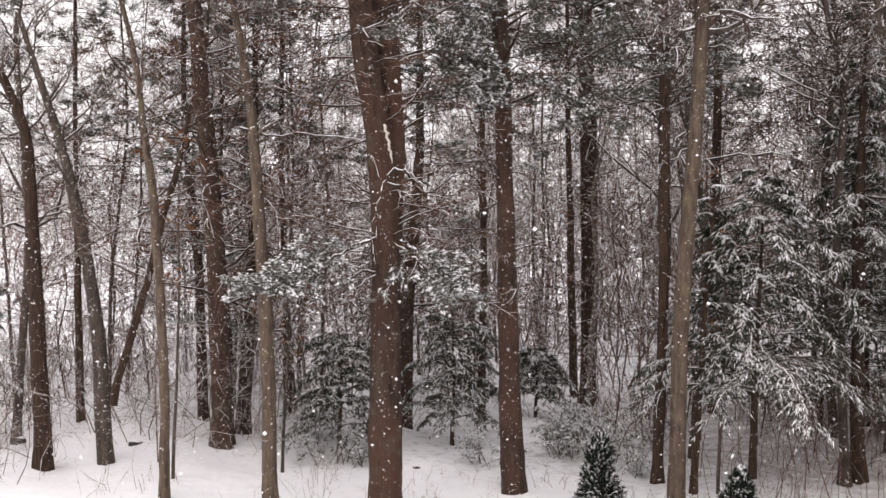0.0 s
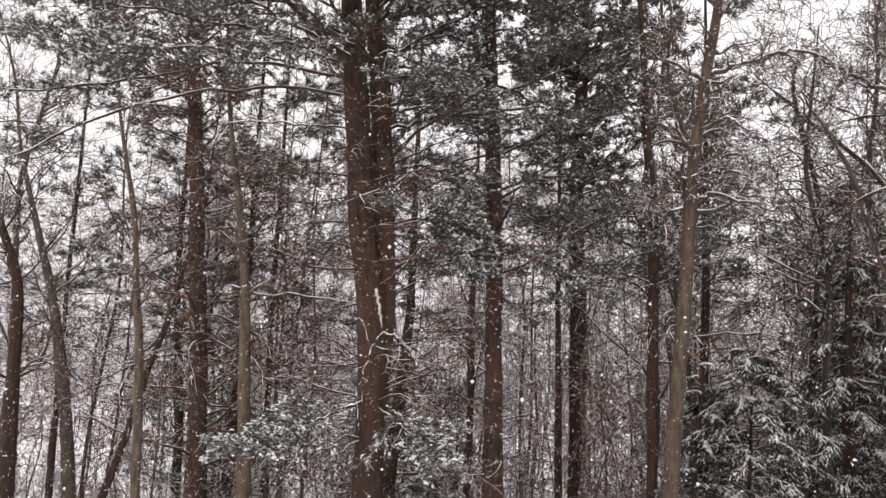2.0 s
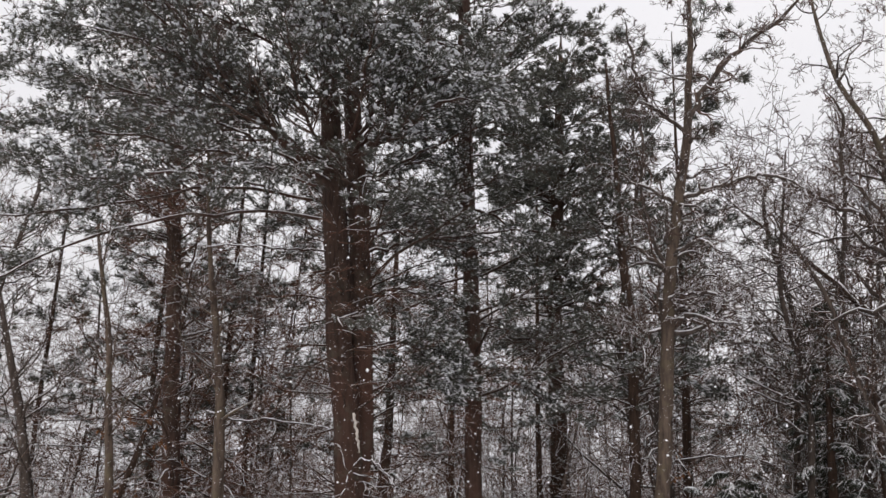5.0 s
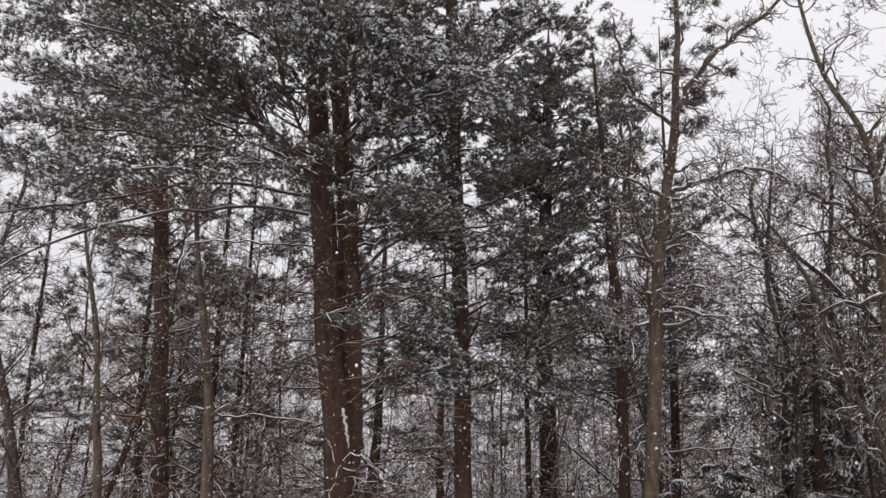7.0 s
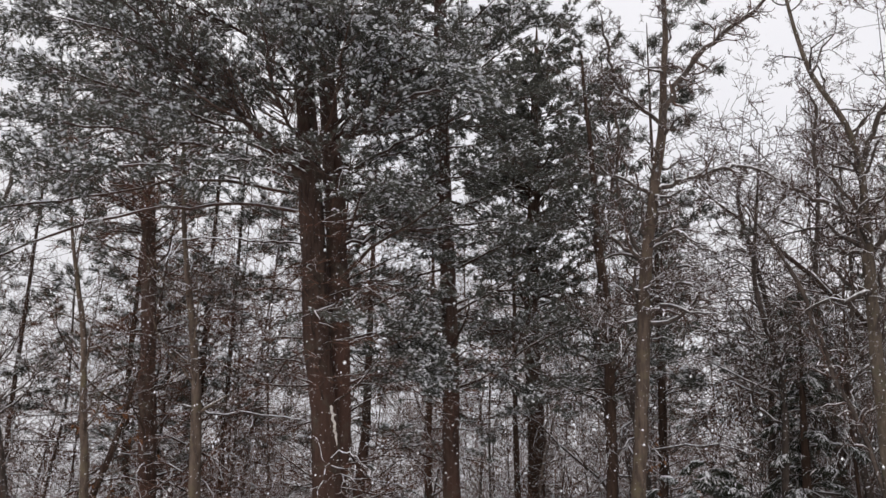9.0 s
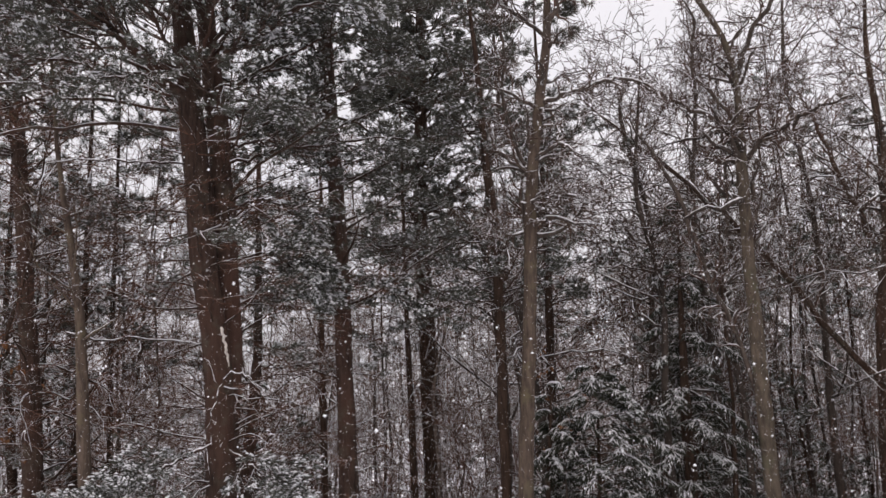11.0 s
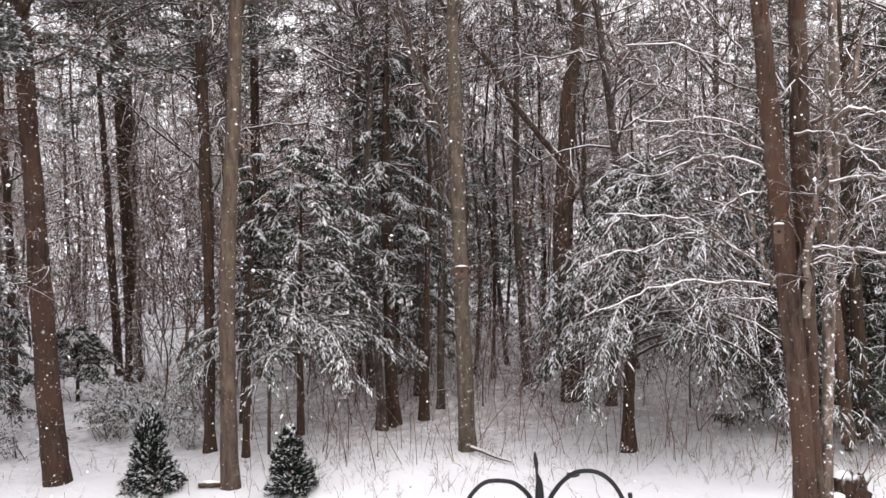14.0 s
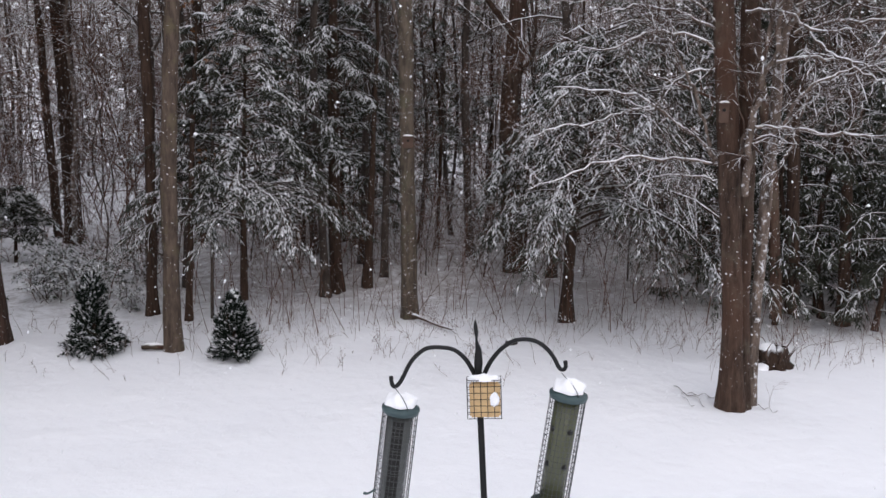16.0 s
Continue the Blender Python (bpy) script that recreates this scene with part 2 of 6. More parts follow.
def tubes(shape, P, R, sides, uneven=0.0, cap=False):
    """Round bars along the paths P (n, k, 3) with the radii R (n, k)."""
    P, R = np.asarray(P, float), np.asarray(R, float)
    n, k, _ = P.shape
    T = unit(np.gradient(P, axis=1))
    mean = unit(P[:, -1] - P[:, 0])
    ref = np.where(np.abs(mean[:, 2:3]) > 0.8, np.array([[1.0, 0.0, 0.0]]), np.array([[0.0, 0.0, 1.0]]))[:, None, :]
    A = unit(np.cross(T, np.broadcast_to(ref, T.shape)))
    B = np.cross(A, T)
    ang = 2 * np.pi * (np.arange(sides) + 0.25) / sides
    rad = R[:, :, None] * (1 + (uneven if isinstance(uneven, np.ndarray) else uneven * RNG.normal(size=(n, k, sides))))
    V = P[:, :, None] + rad[..., None] * (np.cos(ang)[:, None] * A[:, :, None] + np.sin(ang)[:, None] * B[:, :, None])
    i = (np.arange(n)[:, None, None] * k + np.arange(k - 1)[None, :, None]) * sides
    j, j2 = np.arange(sides)[None, None, :], (np.arange(sides)[None, None, :] + 1) % sides
    quads = np.stack([i + j, i + sides + j, i + sides + j2, i + j2], -1)
    shape.add(V, quads)
    if cap:
        base = shape.count
        ends = np.concatenate([P[:, 0], P[:, -1]])
        tri = []
        for e, row in ((0, 0), (1, k - 1)):
            for a in range(n):
                r0 = (a * k + row) * sides - n * k * sides
                for b in range(sides):
                    pair = (r0 + b, r0 + (b + 1) % sides)
                    tri.append((e * n + a, *(pair if e == 0 else pair[::-1])))
        shape.add(ends, None, tri)
    return shape


def smooth_path(points, k):
    """A curve with k points through the control points (x, y, z, r)."""
    c = np.array(points, float)
    s = np.concatenate([[0], np.cumsum(np.linalg.norm(np.diff(c[:, :3], axis=0), axis=1))])
    u = np.linspace(0, s[-1], k)
    out = np.stack([np.interp(u, s, c[:, a]) for a in range(4)], -1)
    for _ in range(max(1, k // 12)):
        out[1:-1] = 0.25 * out[:-2] + 0.5 * out[1:-1] + 0.25 * out[2:]
    return out[:, :3], out[:, 3]


def grow(P, R, each, u0, u1, length, spread, rise, crook, k, thick=0.5, thin=0.25, outward=None, shorten=0.5, rmin=0.0025, lateral=False):
    """Side branches: each of the paths bears some, between u0 and u1 of its length."""
    P, R = np.asarray(P, float), np.asarray(R, float)
    n, kk, _ = P.shape
    idx = np.repeat(np.arange(n), each)
    u = RNG.uniform(u0, u1, len(idx))
    x = u * (kk - 1)
    i = np.minimum(x.astype(int), kk - 2)
    w = (x - i)[:, None]
    pos = P[idx, i] * (1 - w) + P[idx, i + 1] * w
    rad = R[idx, i] * (1 - w[:, 0]) + R[idx, i + 1] * w[:, 0]
    T = unit(P[idx, i + 1] - P[idx, i])
    v = RNG.normal(size=(len(idx), 3))
    if outward is not None:
        v = v * 0.5 + outward
    if lateral:
        v = np.cross(T, np.array([0, 0, 1.0])) * RNG.choice([-1.0, 1.0], (len(idx), 1)) + 0.2 * v
    v = unit(v - T * np.sum(v * T, -1, keepdims=True))
    a = np.radians(spread) * RNG.uniform(0.7, 1.25, (len(idx), 1))
    d = unit(T * np.cos(a) + v * np.sin(a))
    size = np.linalg.norm(np.diff(P, axis=1), axis=-1).sum(1)[idx] if length < 0 else np.ones(len(idx))
    size = size * abs(length) * (1 - shorten * u) * RNG.uniform(0.6, 1.25, len(idx))
    Q = np.empty((len(idx), k, 3))
    Q[:, 0] = pos
    for s in range(1, k):
        d = unit(d + crook * RNG.normal(size=d.shape) + np.array([0, 0, rise]))
        Q[:, s] = Q[:, s - 1] + d * (size / (k - 1))[:, None]
    r0 = np.maximum(rad * thick, rmin)
    return Q, r0[:, None] * np.linspace(1, thin, k)[None]


def spin(v, n):
    return np.repeat(v, n, axis=0)


def tufts(shape, A, D, blades, length, width, lift=0.1, wild=0.9):
    """Bunches of needles: narrow three-sided blades that spread from each end A along D."""
    a, d = spin(A, blades), spin(D, blades)
    d = unit(d + wild * RNG.normal(size=d.shape) * 0.75 + np.array([0, 0, lift]))
    side = unit(np.cross(d, RNG.normal(size=d.shape))) * width / 2
    L = length * RNG.uniform(0.6, 1.2, (len(a), 1))
    a = a + RNG.normal(size=a.shape) * length * 0.15
    V = np.stack([a - side, a + side, a + d * L], 1)
    shape.add(V, None, np.arange(len(a) * 3).reshape(-1, 3))


def sprays(shape, Q, each, length, width, flat=0.35, droop=0.25, broad=False):
    """Flat needle sprays: lozenge blades set along both sides of the twigs Q (n, k, 3)."""
    n, k, _ = Q.shape
    idx = np.repeat(np.arange(n), each)
    x = RNG.uniform(0.08, 1, len(idx)) * (k - 1)
    i = np.minimum(x.astype(int), k - 2)
    w = (x - i)[:, None]
    pos = Q[idx, i] * (1 - w) + Q[idx, i + 1] * w
    T = unit(Q[idx, i + 1] - Q[idx, i])
    across = unit(np.cross(T, np.array([0, 0, 1.0])) + 1e-4)
    sgn = RNG.choice([-1.0, 1.0], (len(idx), 1))
    d = unit(T * RNG.uniform(0.35, 1.0, (len(idx), 1)) + across * sgn * RNG.uniform(0.4, 1.0, (len(idx), 1)) + flat * RNG.normal(size=T.shape) + np.array([0, 0, -droop]))
    up = unit(np.cross(np.cross(d, np.array([0, 0, 1.0])), d) + flat * RNG.normal(size=T.shape))
    side = unit(np.cross(d, up)) * width / 2 * RNG.uniform(0.7, 1.3, (len(idx), 1))
    L = length * RNG.uniform(0.6, 1.3, (len(idx), 1))
    tip = pos + d * L + np.array([0, 0, -1.0]) * L * droop * 0.6
    if broad:
        V = np.stack([pos, pos + d * L * 0.45 + side, tip, pos + d * L * 0.45 - side], 1)
        shape.add(V, np.arange(len(idx) * 4).reshape(-1, 4))
    else:
        V = np.stack([pos - side, pos + side, tip], 1)
        shape.add(V, None, np.arange(len(idx) * 3).reshape(-1, 3))


def trunk_shape(points, sides=14, step=0.3, flare=0.5, uneven=0.04):
    c = np.array(points, float)
    k = max(8, int((c[-1, 2] - c[0, 2]) / step))
    P, R = smooth_path(points, k)
    R = R * (1 + flare * np.exp(-np.maximum(P[:, 2], 0) / 0.16))
    P[0, 2] -= 0.15
    P[1:, :2] += np.cumsum(RNG.normal(size=(k - 1, 2)), axis=0) * 0.004 * (step / 0.3) ** 0.5
    ridge = RNG.normal(size=(k // 4 + 3, sides))
    along_z = np.linspace(0, k // 4 + 1.9, k)
    low = along_z.astype(int)
    w = (along_z - low)[:, None]
    plates = ridge[low] * (1 - w) + ridge[low + 1] * w
    bulge = np.interp(np.arange(k), np.linspace(0, k - 1, 9), RNG.normal(size=9))[:, None]
    s = Shape()
    turn = 2 * np.pi * np.arange(sides)[None] / sides
    roots = flare * 0.7 * np.exp(-np.maximum(P[:, 2:3], 0) / 0.2) * (0.6 * np.sin(3 * turn + RNG.uniform(0, 6)) + 0.5 * np.sin(5 * turn + RNG.uniform(0, 6)))
    tubes(s, P[None], R[None], sides, (uneven * (plates + 0.45 * RNG.normal(size=(k, sides))) + 0.03 * bulge + roots)[None])
    return s, P, R


def limb_shape(points, sides=8, k=18, uneven=0.06, thick=0.56):
    P, R = smooth_path(points, k)
    R = R * thick * np.interp(np.arange(k), [0, k - 5, k - 1], [1, 1, 0.35])
    stride = np.linalg.norm(P[1] - P[0])
    P[1:-1] += RNG.normal(size=P[1:-1].shape) * np.minimum(R[1:-1, None] * 0.3 + 0.009, 0.24 * stride)
    s = Shape()
    tubes(s, P[None], R[None], sides, uneven)
    return s, P, R


def snow_strip(P, R, wide=0.62, high=0.62):
    """A ridge of snow that lies on a limb."""
    s = Shape()
    Q = P + np.array([0, 0, 1.0]) * (R[:, None] * high + 0.004)
    tubes(s, Q[None], (R * wide * (0.15 + 0.9 * RNG.random(len(R))) + 0.002)[None], 7, 0.15)
    return s


def twig_mesh(tree, shape, material):
    return tagged(part("branchwork", shape, material, tree), kind="stuff")


def snow_on(shape, Q, q, share, wide=1.5, least=0.009, start=1):
    """Snow that clings along the tops of some of the twigs Q."""
    pick = RNG.random(len(Q)) < share
    if not pick.any():
        return
    A, a = Q[pick][:, start:], q[pick][:, start:]
    r = np.maximum(a * wide, least) * RNG.uniform(0.7, 1.3, (len(A), 1))
    r = r * np.concatenate([np.full(A.shape[1] - 1, 1.0), [0.35]])[None]
    tubes(shape, A + np.array([0, 0, 1.0]) * (r[..., None] * 0.7), r * RNG.uniform(0.25, 1.2, r.shape), 3)


def dabs(shape, Q, each, length, width):
    """Small lumps of snow caught here and there along the twigs Q."""
    m = len(Q) * each
    idx = RNG.integers(0, len(Q), m)
    k = Q.shape[1]
    x = RNG.random(m) ** 0.6 * (k - 1)
    i = np.minimum(x.astype(int), k - 2)
    w = (x - i)[:, None]
    T = unit(Q[idx, i + 1] - Q[idx, i])
    size = RNG.uniform(0.5, 1.4, (m, 1))
    c = Q[idx, i] * (1 - w) + Q[idx, i + 1] * w + np.array([0, 0, 1.0]) * width * 0.4 * size
    c = c + RNG.normal(size=c.shape) * width * 0.5
    side = unit(np.cross(T, np.array([0, 0, 1.0])) + 1e-4)
    up = np.cross(side, T)
    a, s, u = T * length / 2 * size, side * width / 2 * size, up * width * 0.38 * size
    V = np.stack([c + a, c - a, c + s, c - s, c + u, c - u * 0.6], 1)
    f = np.array([(0, 2, 4), (2, 1, 4), (1, 3, 4), (3, 0, 4), (2, 0, 1), (0, 3, 1)])
    shape.add(V[:, :5], None, (np.arange(m)[:, None, None] * 5 + f[None]).reshape(-1, 3))


def clumps_of_snow(shape, C, share, needle, each=2):
    """Flat pads of snow that rest on the ends of needle brushes."""
    pick = C[RNG.random(len(C)) < share]
    if not len(pick):
        return
    d = unit(pick[:, -1] - pick[:, 0])
    ends = np.stack([pick[:, -1] - d * needle * 0.3, pick[:, -1] + d * needle * 0.55], 1)
    ends[:, :, 2] += needle * 0.04
    dabs(shape, ends, each, needle * 0.62, needle * 0.4)


def add_limb(tree, points, material, snow=True, twigs=0, twig_len=0.6, sub=3, label="", leaf=None, leaf_mat=None, rise=0.02, fine=2, twig_mat=None, share=0.25, crook=0.2, start=0.15, spread=55, k=7, thick=0.56, laden=0.6, least=0.0025):
    s, P, R = limb_shape(points, thick=thick)
    limb = part("limb", s, material, tree, label)
    if snow:
        part("snow_cover", snow_strip(P, R, 0.56 * snow, 0.62), SNOWY, limb, "white snow lying along the limb")
    if twigs:
        Q, q = grow(P[None], R[None], twigs, start, 1.0, twig_len, spread, rise, crook, k, 0.5, 0.3, lateral=bool(leaf), rmin=least)
        Q2, q2 = grow(Q, q, sub, 0.2, 1.0, -0.5, spread * 0.9, rise, crook, 3, 0.6, 0.4, lateral=bool(leaf), rmin=least)
        ts = Shape()
        tubes(ts, Q, q, 3)
        tubes(ts, Q2, q2, 3)
        if fine and not leaf:
            F, g = grow(Q2, q2, fine, 0.1, 1.0, -0.6, 45, rise, 0.25, 2, 0.8, 0.6, rmin=least)
            tubes(ts, F, g, 3)
        twig_mesh(limb, ts, twig_mat or TWIG)
        if share:
            sn = Shape()
            snow_on(sn, Q, q, min(1, share * 2), 0.9, 0.004)
            snow_on(sn, Q2, q2, share, 1.0, 0.004, 0)
            if sn.count:
                tagged(part("snow", sn, SNOWY, limb), kind="stuff")
        if leaf:
            fs = Shape()
            leaf(fs, Q, Q2)
            tagged(part("needles", fs, leaf_mat, limb), kind="stuff")
            lumps = Shape()
            clumps_of_snow(lumps, Q2, min(1, laden), 0.085, 3 if laden < 0.9 else 6)
            tagged(part("snow", lumps, SNOWY, limb), kind="stuff")
    return P, R


def place_limbs(tree, A, a, material, sides, separate):
    if separate:
        for i in range(len(A)):
            s = Shape()
            tubes(s, A[i:i + 1], a[i:i + 1], sides)
            part("limb", s, material, tree)
        return None
    s = Shape()
    tubes(s, A, a, sides)
    return s


def bare_crown(tree, P, R, u0, limbs, limb_len, material, rise=0.05, spread=62, subs=6, twigs=5, fine=0, crook=0.2, u1=0.98, twig_mat=None, shorten=0.5, separate=False, share=0.15, rmin=0.003, sides=(5, 3, 3), ks=(7, 4, 2), thick=0.34, lace=0, flat=False):
    """Leafless limbs, branches and twigs above u0 of the trunk."""
    A, a = grow(P[None], R[None], limbs, u0, u1, limb_len, spread, rise, crook * 0.8, ks[0], thick, 0.2, shorten=shorten, rmin=rmin)
    B, b = grow(A, a, subs, 0.2, 1.0, -0.5, 52, rise * 0.6, crook, ks[1], 0.6, 0.3, rmin=rmin, lateral=flat)
    C, c = grow(B, b, twigs, 0.1, 1.0, -0.55, 48, rise * 0.5, crook * 1.2, ks[2], 0.6, 0.5, rmin=rmin, lateral=flat)
    t = place_limbs(tree, A, a, material, sides[0], separate) or Shape()
    tubes(t, B, b, sides[1])
    tubes(t, C, c, sides[2])
    if fine:
        F, g = grow(C, c, fine, 0.1, 1.0, -0.6, 42, rise * 0.4, 0.25, ks[2], 0.8, 0.6, rmin=rmin)
        tubes(t, F, g, 3)
    twig_mesh(tree, t, twig_mat or TWIG)
    if share:
        sn = Shape()
        snow_on(sn, A, a, min(1, share * 2.5), 0.75, 0.0045)
        snow_on(sn, B, b, share, 0.9, 0.0045)
        if lace:
            snow_on(sn, C, c, lace, 1.1, 0.0042, 0)
        if sn.count:
            tagged(part("snow", sn, SNOWY, tree), kind="stuff")
    return A, B, C


def pine_crown(tree, P, R, u0, limbs, limb_len, subs=7, twigs=5, blades=11, needle=0.068, width=0.018, u1=0.99, droop=-0.02, material=None, shorten=0.45, ends=2, separate=False, share=0.1, rmin=0.003, ks=(7, 4, 2), sides=(5, 3, 3), snowy=1.0):
    """White pine limbs that carry bunches of long needles."""
    A, a = grow(P[None], R[None], limbs, u0, u1, limb_len, 78, droop, 0.11, ks[0], 0.2, 0.25, shorten=shorten, rmin=rmin)
    B, b = grow(A, a, subs, 0.2, 1.0, -0.42, 44, 0.03, 0.09, ks[1], 0.55, 0.4, rmin=rmin, lateral=True)
    C, c = grow(B, b, twigs, 0.15, 1.0, -0.42, 40, 0.06, 0.1, ks[2], 0.7, 0.5, rmin=rmin, lateral=True)
    t = place_limbs(tree, A, a, BARK_DARK, sides[0], separate) or Shape()
    tubes(t, B, b, sides[1])
    if rmin < 0.006:
        tubes(t, C, c, sides[2])
    twig_mesh(tree, t, TWIG)
    f = Shape()
    for m in range(ends):
        w = 1.0 - 0.45 * m
        tufts(f, C[:, -1] * w + C[:, 0] * (1 - w), unit(C[:, -1] - C[:, 0]), blades, needle, width, 0.1, 1.0)
    part("crown", f, material or PINE, tree)
    if share:
        sn = Shape()
        snow_on(sn, B, b, share * 1.5, 0.9, 0.005)
        clumps_of_snow(sn, C, 0.8 * snowy, needle)
        if sn.count:
            tagged(part("snow", sn, SNOWY, tree), kind="stuff")
    return A, B, C


def hemlock_crown(tree, P, R, z0, z1, branches, reach, droop=-0.07, sides_n=30, fingers=9, leaf=7, length=0.034, width=0.012, rise0=15, material=None, bias=None, top=0.25, share=0.42, separate=True, finger=0.1, thick=0.0062, floor=0.35):
    """Tiered boughs that arch outward and hang, fringed with drooping fingers that hold snow."""
    u = (np.arange(branches) + RNG.random(branches)) / branches
    z = z0 + (z1 - z0) * u
    az = np.arange(branches) * 2.399 + RNG.normal(size=branches) * 0.3
    px, py = np.interp(z, P[:, 2], P[:, 0]), np.interp(z, P[:, 2], P[:, 1])
    L = reach * (1 - (1 - top) * u) * RNG.uniform(0.6, 1.1, branches)
    d = np.stack([np.cos(az), np.sin(az), np.full(branches, math.tan(radians(rise0)))], -1)
    if bias is not None:
        L = L * (1 + bias[2] * (np.cos(az) * bias[0] + np.sin(az) * bias[1]))
    L = np.minimum(L, reach * 1.12)
    d = unit(d)
    k = 9
    A = np.empty((branches, k, 3))
    A[:, 0] = np.stack([px, py, z], -1)
    for s in range(1, k):
        d = unit(d + np.array([0, 0, droop * s * 0.5]) + 0.06 * RNG.normal(size=d.shape))
        A[:, s] = A[:, s - 1] + d * (L / (k - 1))[:, None]
    A[:, :, 2] = np.maximum(A[:, :, 2], floor)
    a = (0.006 + 0.008 * L)[:, None] * np.linspace(1, 0.2, k)[None]
    B, b = grow(A, a, sides_n, 0.1, 1.0, -0.36, 50, -0.13, 0.08, 4, 0.4, 0.4, shorten=0.55, lateral=True)
    C, c = grow(B, b, fingers, 0.1, 1.0, finger, 42, -0.34, 0.08, 3, 0.6, 0.5, shorten=0.35, rmin=0.0022, lateral=True)
    D, e = grow(A[:, 3:], a[:, 3:], fingers * 6, 0.0, 1.0, finger, 45, -0.34, 0.1, 3, 0.3, 0.5, shorten=0.2, rmin=0.0022, lateral=True)
    C, c = np.concatenate([C, D]), np.concatenate([c, e])
    t = place_limbs(tree, A, a, BARK_DARK, 5, separate) or Shape()
    if separate:
        tubes(t, B, b, 3)
    twig_mesh(tree, t, TWIG)
    f = Shape()
    sprays(f, C, leaf, length, width, 0.35, 0.3)
    part("crown", f, material or HEMLOCK, tree, smooth=False)
    sn = Shape()
    # snow lies in patches: some boughs hold much, others little
    hold = np.clip(share * (0.25 + 2.2 * RNG.random(len(C) // 40 + 1) ** 2), 0, 1)
    keep = RNG.random(len(C)) < np.repeat(hold, 40)[:len(C)]
    snow_on(sn, C[keep], np.full((int(keep.sum()), 3), thick), 1.0, 1.0, 0.0, 0)
    tagged(part("snow", sn, SNOWY, tree, "soft snow caught on the sprays"), kind="stuff")


# ---- ground ----
def ground_height(x, y):
    r = np.hypot(x, y)
    wood = np.clip((r - 11.5) / 5.0, 0, 1)
    h = 0.05 * np.sin(x * 0.7 + 0.4) * np.sin(y * 0.6) + wood * (0.07 * np.sin(x * 1.7 + y) + 0.06 * np.sin(y * 2.3 - x * 0.8) + 0.04 * np.sin(x * 4.1 + y * 3.3))
    return h - 0.03


def build_ground():
    rings = np.concatenate([[0.0], np.geomspace(0.6, 40, 110), np.geomspace(45, 4000, 20)])
    seg = 220
    th = 2 * np.pi * np.arange(seg) / seg
    X, Y = rings[:, None] * np.cos(th), rings[:, None] * np.sin(th)
    Z = ground_height(X, Y) * np.clip((80 - rings[:, None]) / 40, 0, 1)
    i = (np.arange(len(rings) - 1)[:, None] * seg)
    j = np.arange(seg)[None]
    j2 = (j + 1) % seg
    q = np.stack([i + j, i + seg + j, i + seg + j2, i + j2], -1)
    s = Shape().add(np.stack([X, Y, Z], -1), q)
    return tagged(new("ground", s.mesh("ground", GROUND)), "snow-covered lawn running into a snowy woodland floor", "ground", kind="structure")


build_ground()

# ---- the near trees ----
def tree_thing(name, label, points, material, category="tree", group="", sides=18, flare=0.45, trunk_label=""):
    t = thing(name, label, category, group)
    s, P, R = trunk_shape(points, sides, 0.3 if sides < 11 else 0.13, flare, 0.045)
    part("trunk", s, material, t, trunk_label)
    return t, P, R


def needle_ends(shape, Q, Q2):
    d = unit(Q2[:, -1] - Q2[:, 0])
    tufts(shape, Q2[:, -1], d, 12, 0.065, 0.016, wild=1.1)
    tufts(shape, Q2[:, 1], d, 9, 0.065, 0.016, wild=1.1)


def needle_limb(tree, points, twigs, length, sub=7, start=0.22, laden=0.75):
    add_limb(tree, points, BARK_PINE, True, twigs, length, sub, leaf=needle_ends, leaf_mat=PINE, crook=0.1, start=start, share=0.15, spread=42, k=5, laden=laden)


pine, P, R = tree_thing("white_pine", "large twin-stemmed white pine with reddish-brown furrowed bark", [(-0.70, 11.41, -0.00, 0.203), (-0.69, 11.41, 1.52, 0.181), (-0.68, 11.41, 3.20, 0.168), (-0.75, 11.41, 4.54, 0.155), (-0.90, 11.40, 5.26, 0.157), (-0.99, 11.39, 6.31, 0.153), (-1.11, 11.38, 7.52, 0.143), (-1.27, 11.36, 8.91, 0.112), (-1.44, 11.34, 10.64, 0.096)] + [(-2.2, 11.3, 14.5, 0.05)], BARK_PINE, sides=30)
pine_crown(pine, P, R, 0.55, 13, 2.4, separate=True, ks=(7, 4, 2), u1=0.8)
bare_crown(pine, P, R, 0.2, 46, 1.4, BARK_DARK, -0.02, 78, 5, 4, 2, twig_mat=TWIG_RED, separate=True, u1=0.5, thick=0.1, flat=True, lace=0.25, rmin=0.004)
s, P2, R2 = trunk_shape([(-0.62, 11.63, 3.40, 0.123), (-0.59, 11.64, 4.56, 0.124), (-0.65, 11.63, 5.38, 0.132), (-0.72, 11.63, 6.50, 0.131), (-0.82, 11.62, 7.70, 0.128), (-0.97, 11.61, 9.04, 0.107), (-1.01, 11.61, 10.83, 0.089)] + [(-0.9, 11.8, 15.0, 0.05)], 24, 0.13, 0.0)
part("second_stem", s, BARK_PINE, pine)
pine_crown(pine, P2, R2, 0.2, 24, 1.8, separate=True, ks=(7, 4, 2), u1=0.74)
bare_crown(pine, P2, R2, 0.02, 26, 1.4, BARK_DARK, 0.0, 76, 5, 4, 2, twig_mat=TWIG_RED, separate=True, u1=0.5, thick=0.12, flat=True, lace=0.25, rmin=0.004)
needle_limb(pine, [(-1.23, 11.23, 7.06, 0.038), (-1.70, 10.89, 7.03, 0.034), (-2.58, 10.42, 6.80, 0.030), (-3.12, 9.97, 6.50, 0.026), (-3.72, 9.46, 6.04, 0.022), (-4.04, 9.02, 5.61, 0.018), (-4.39, 8.54, 5.26, 0.014)], 16, 0.7, 5, 0.5)
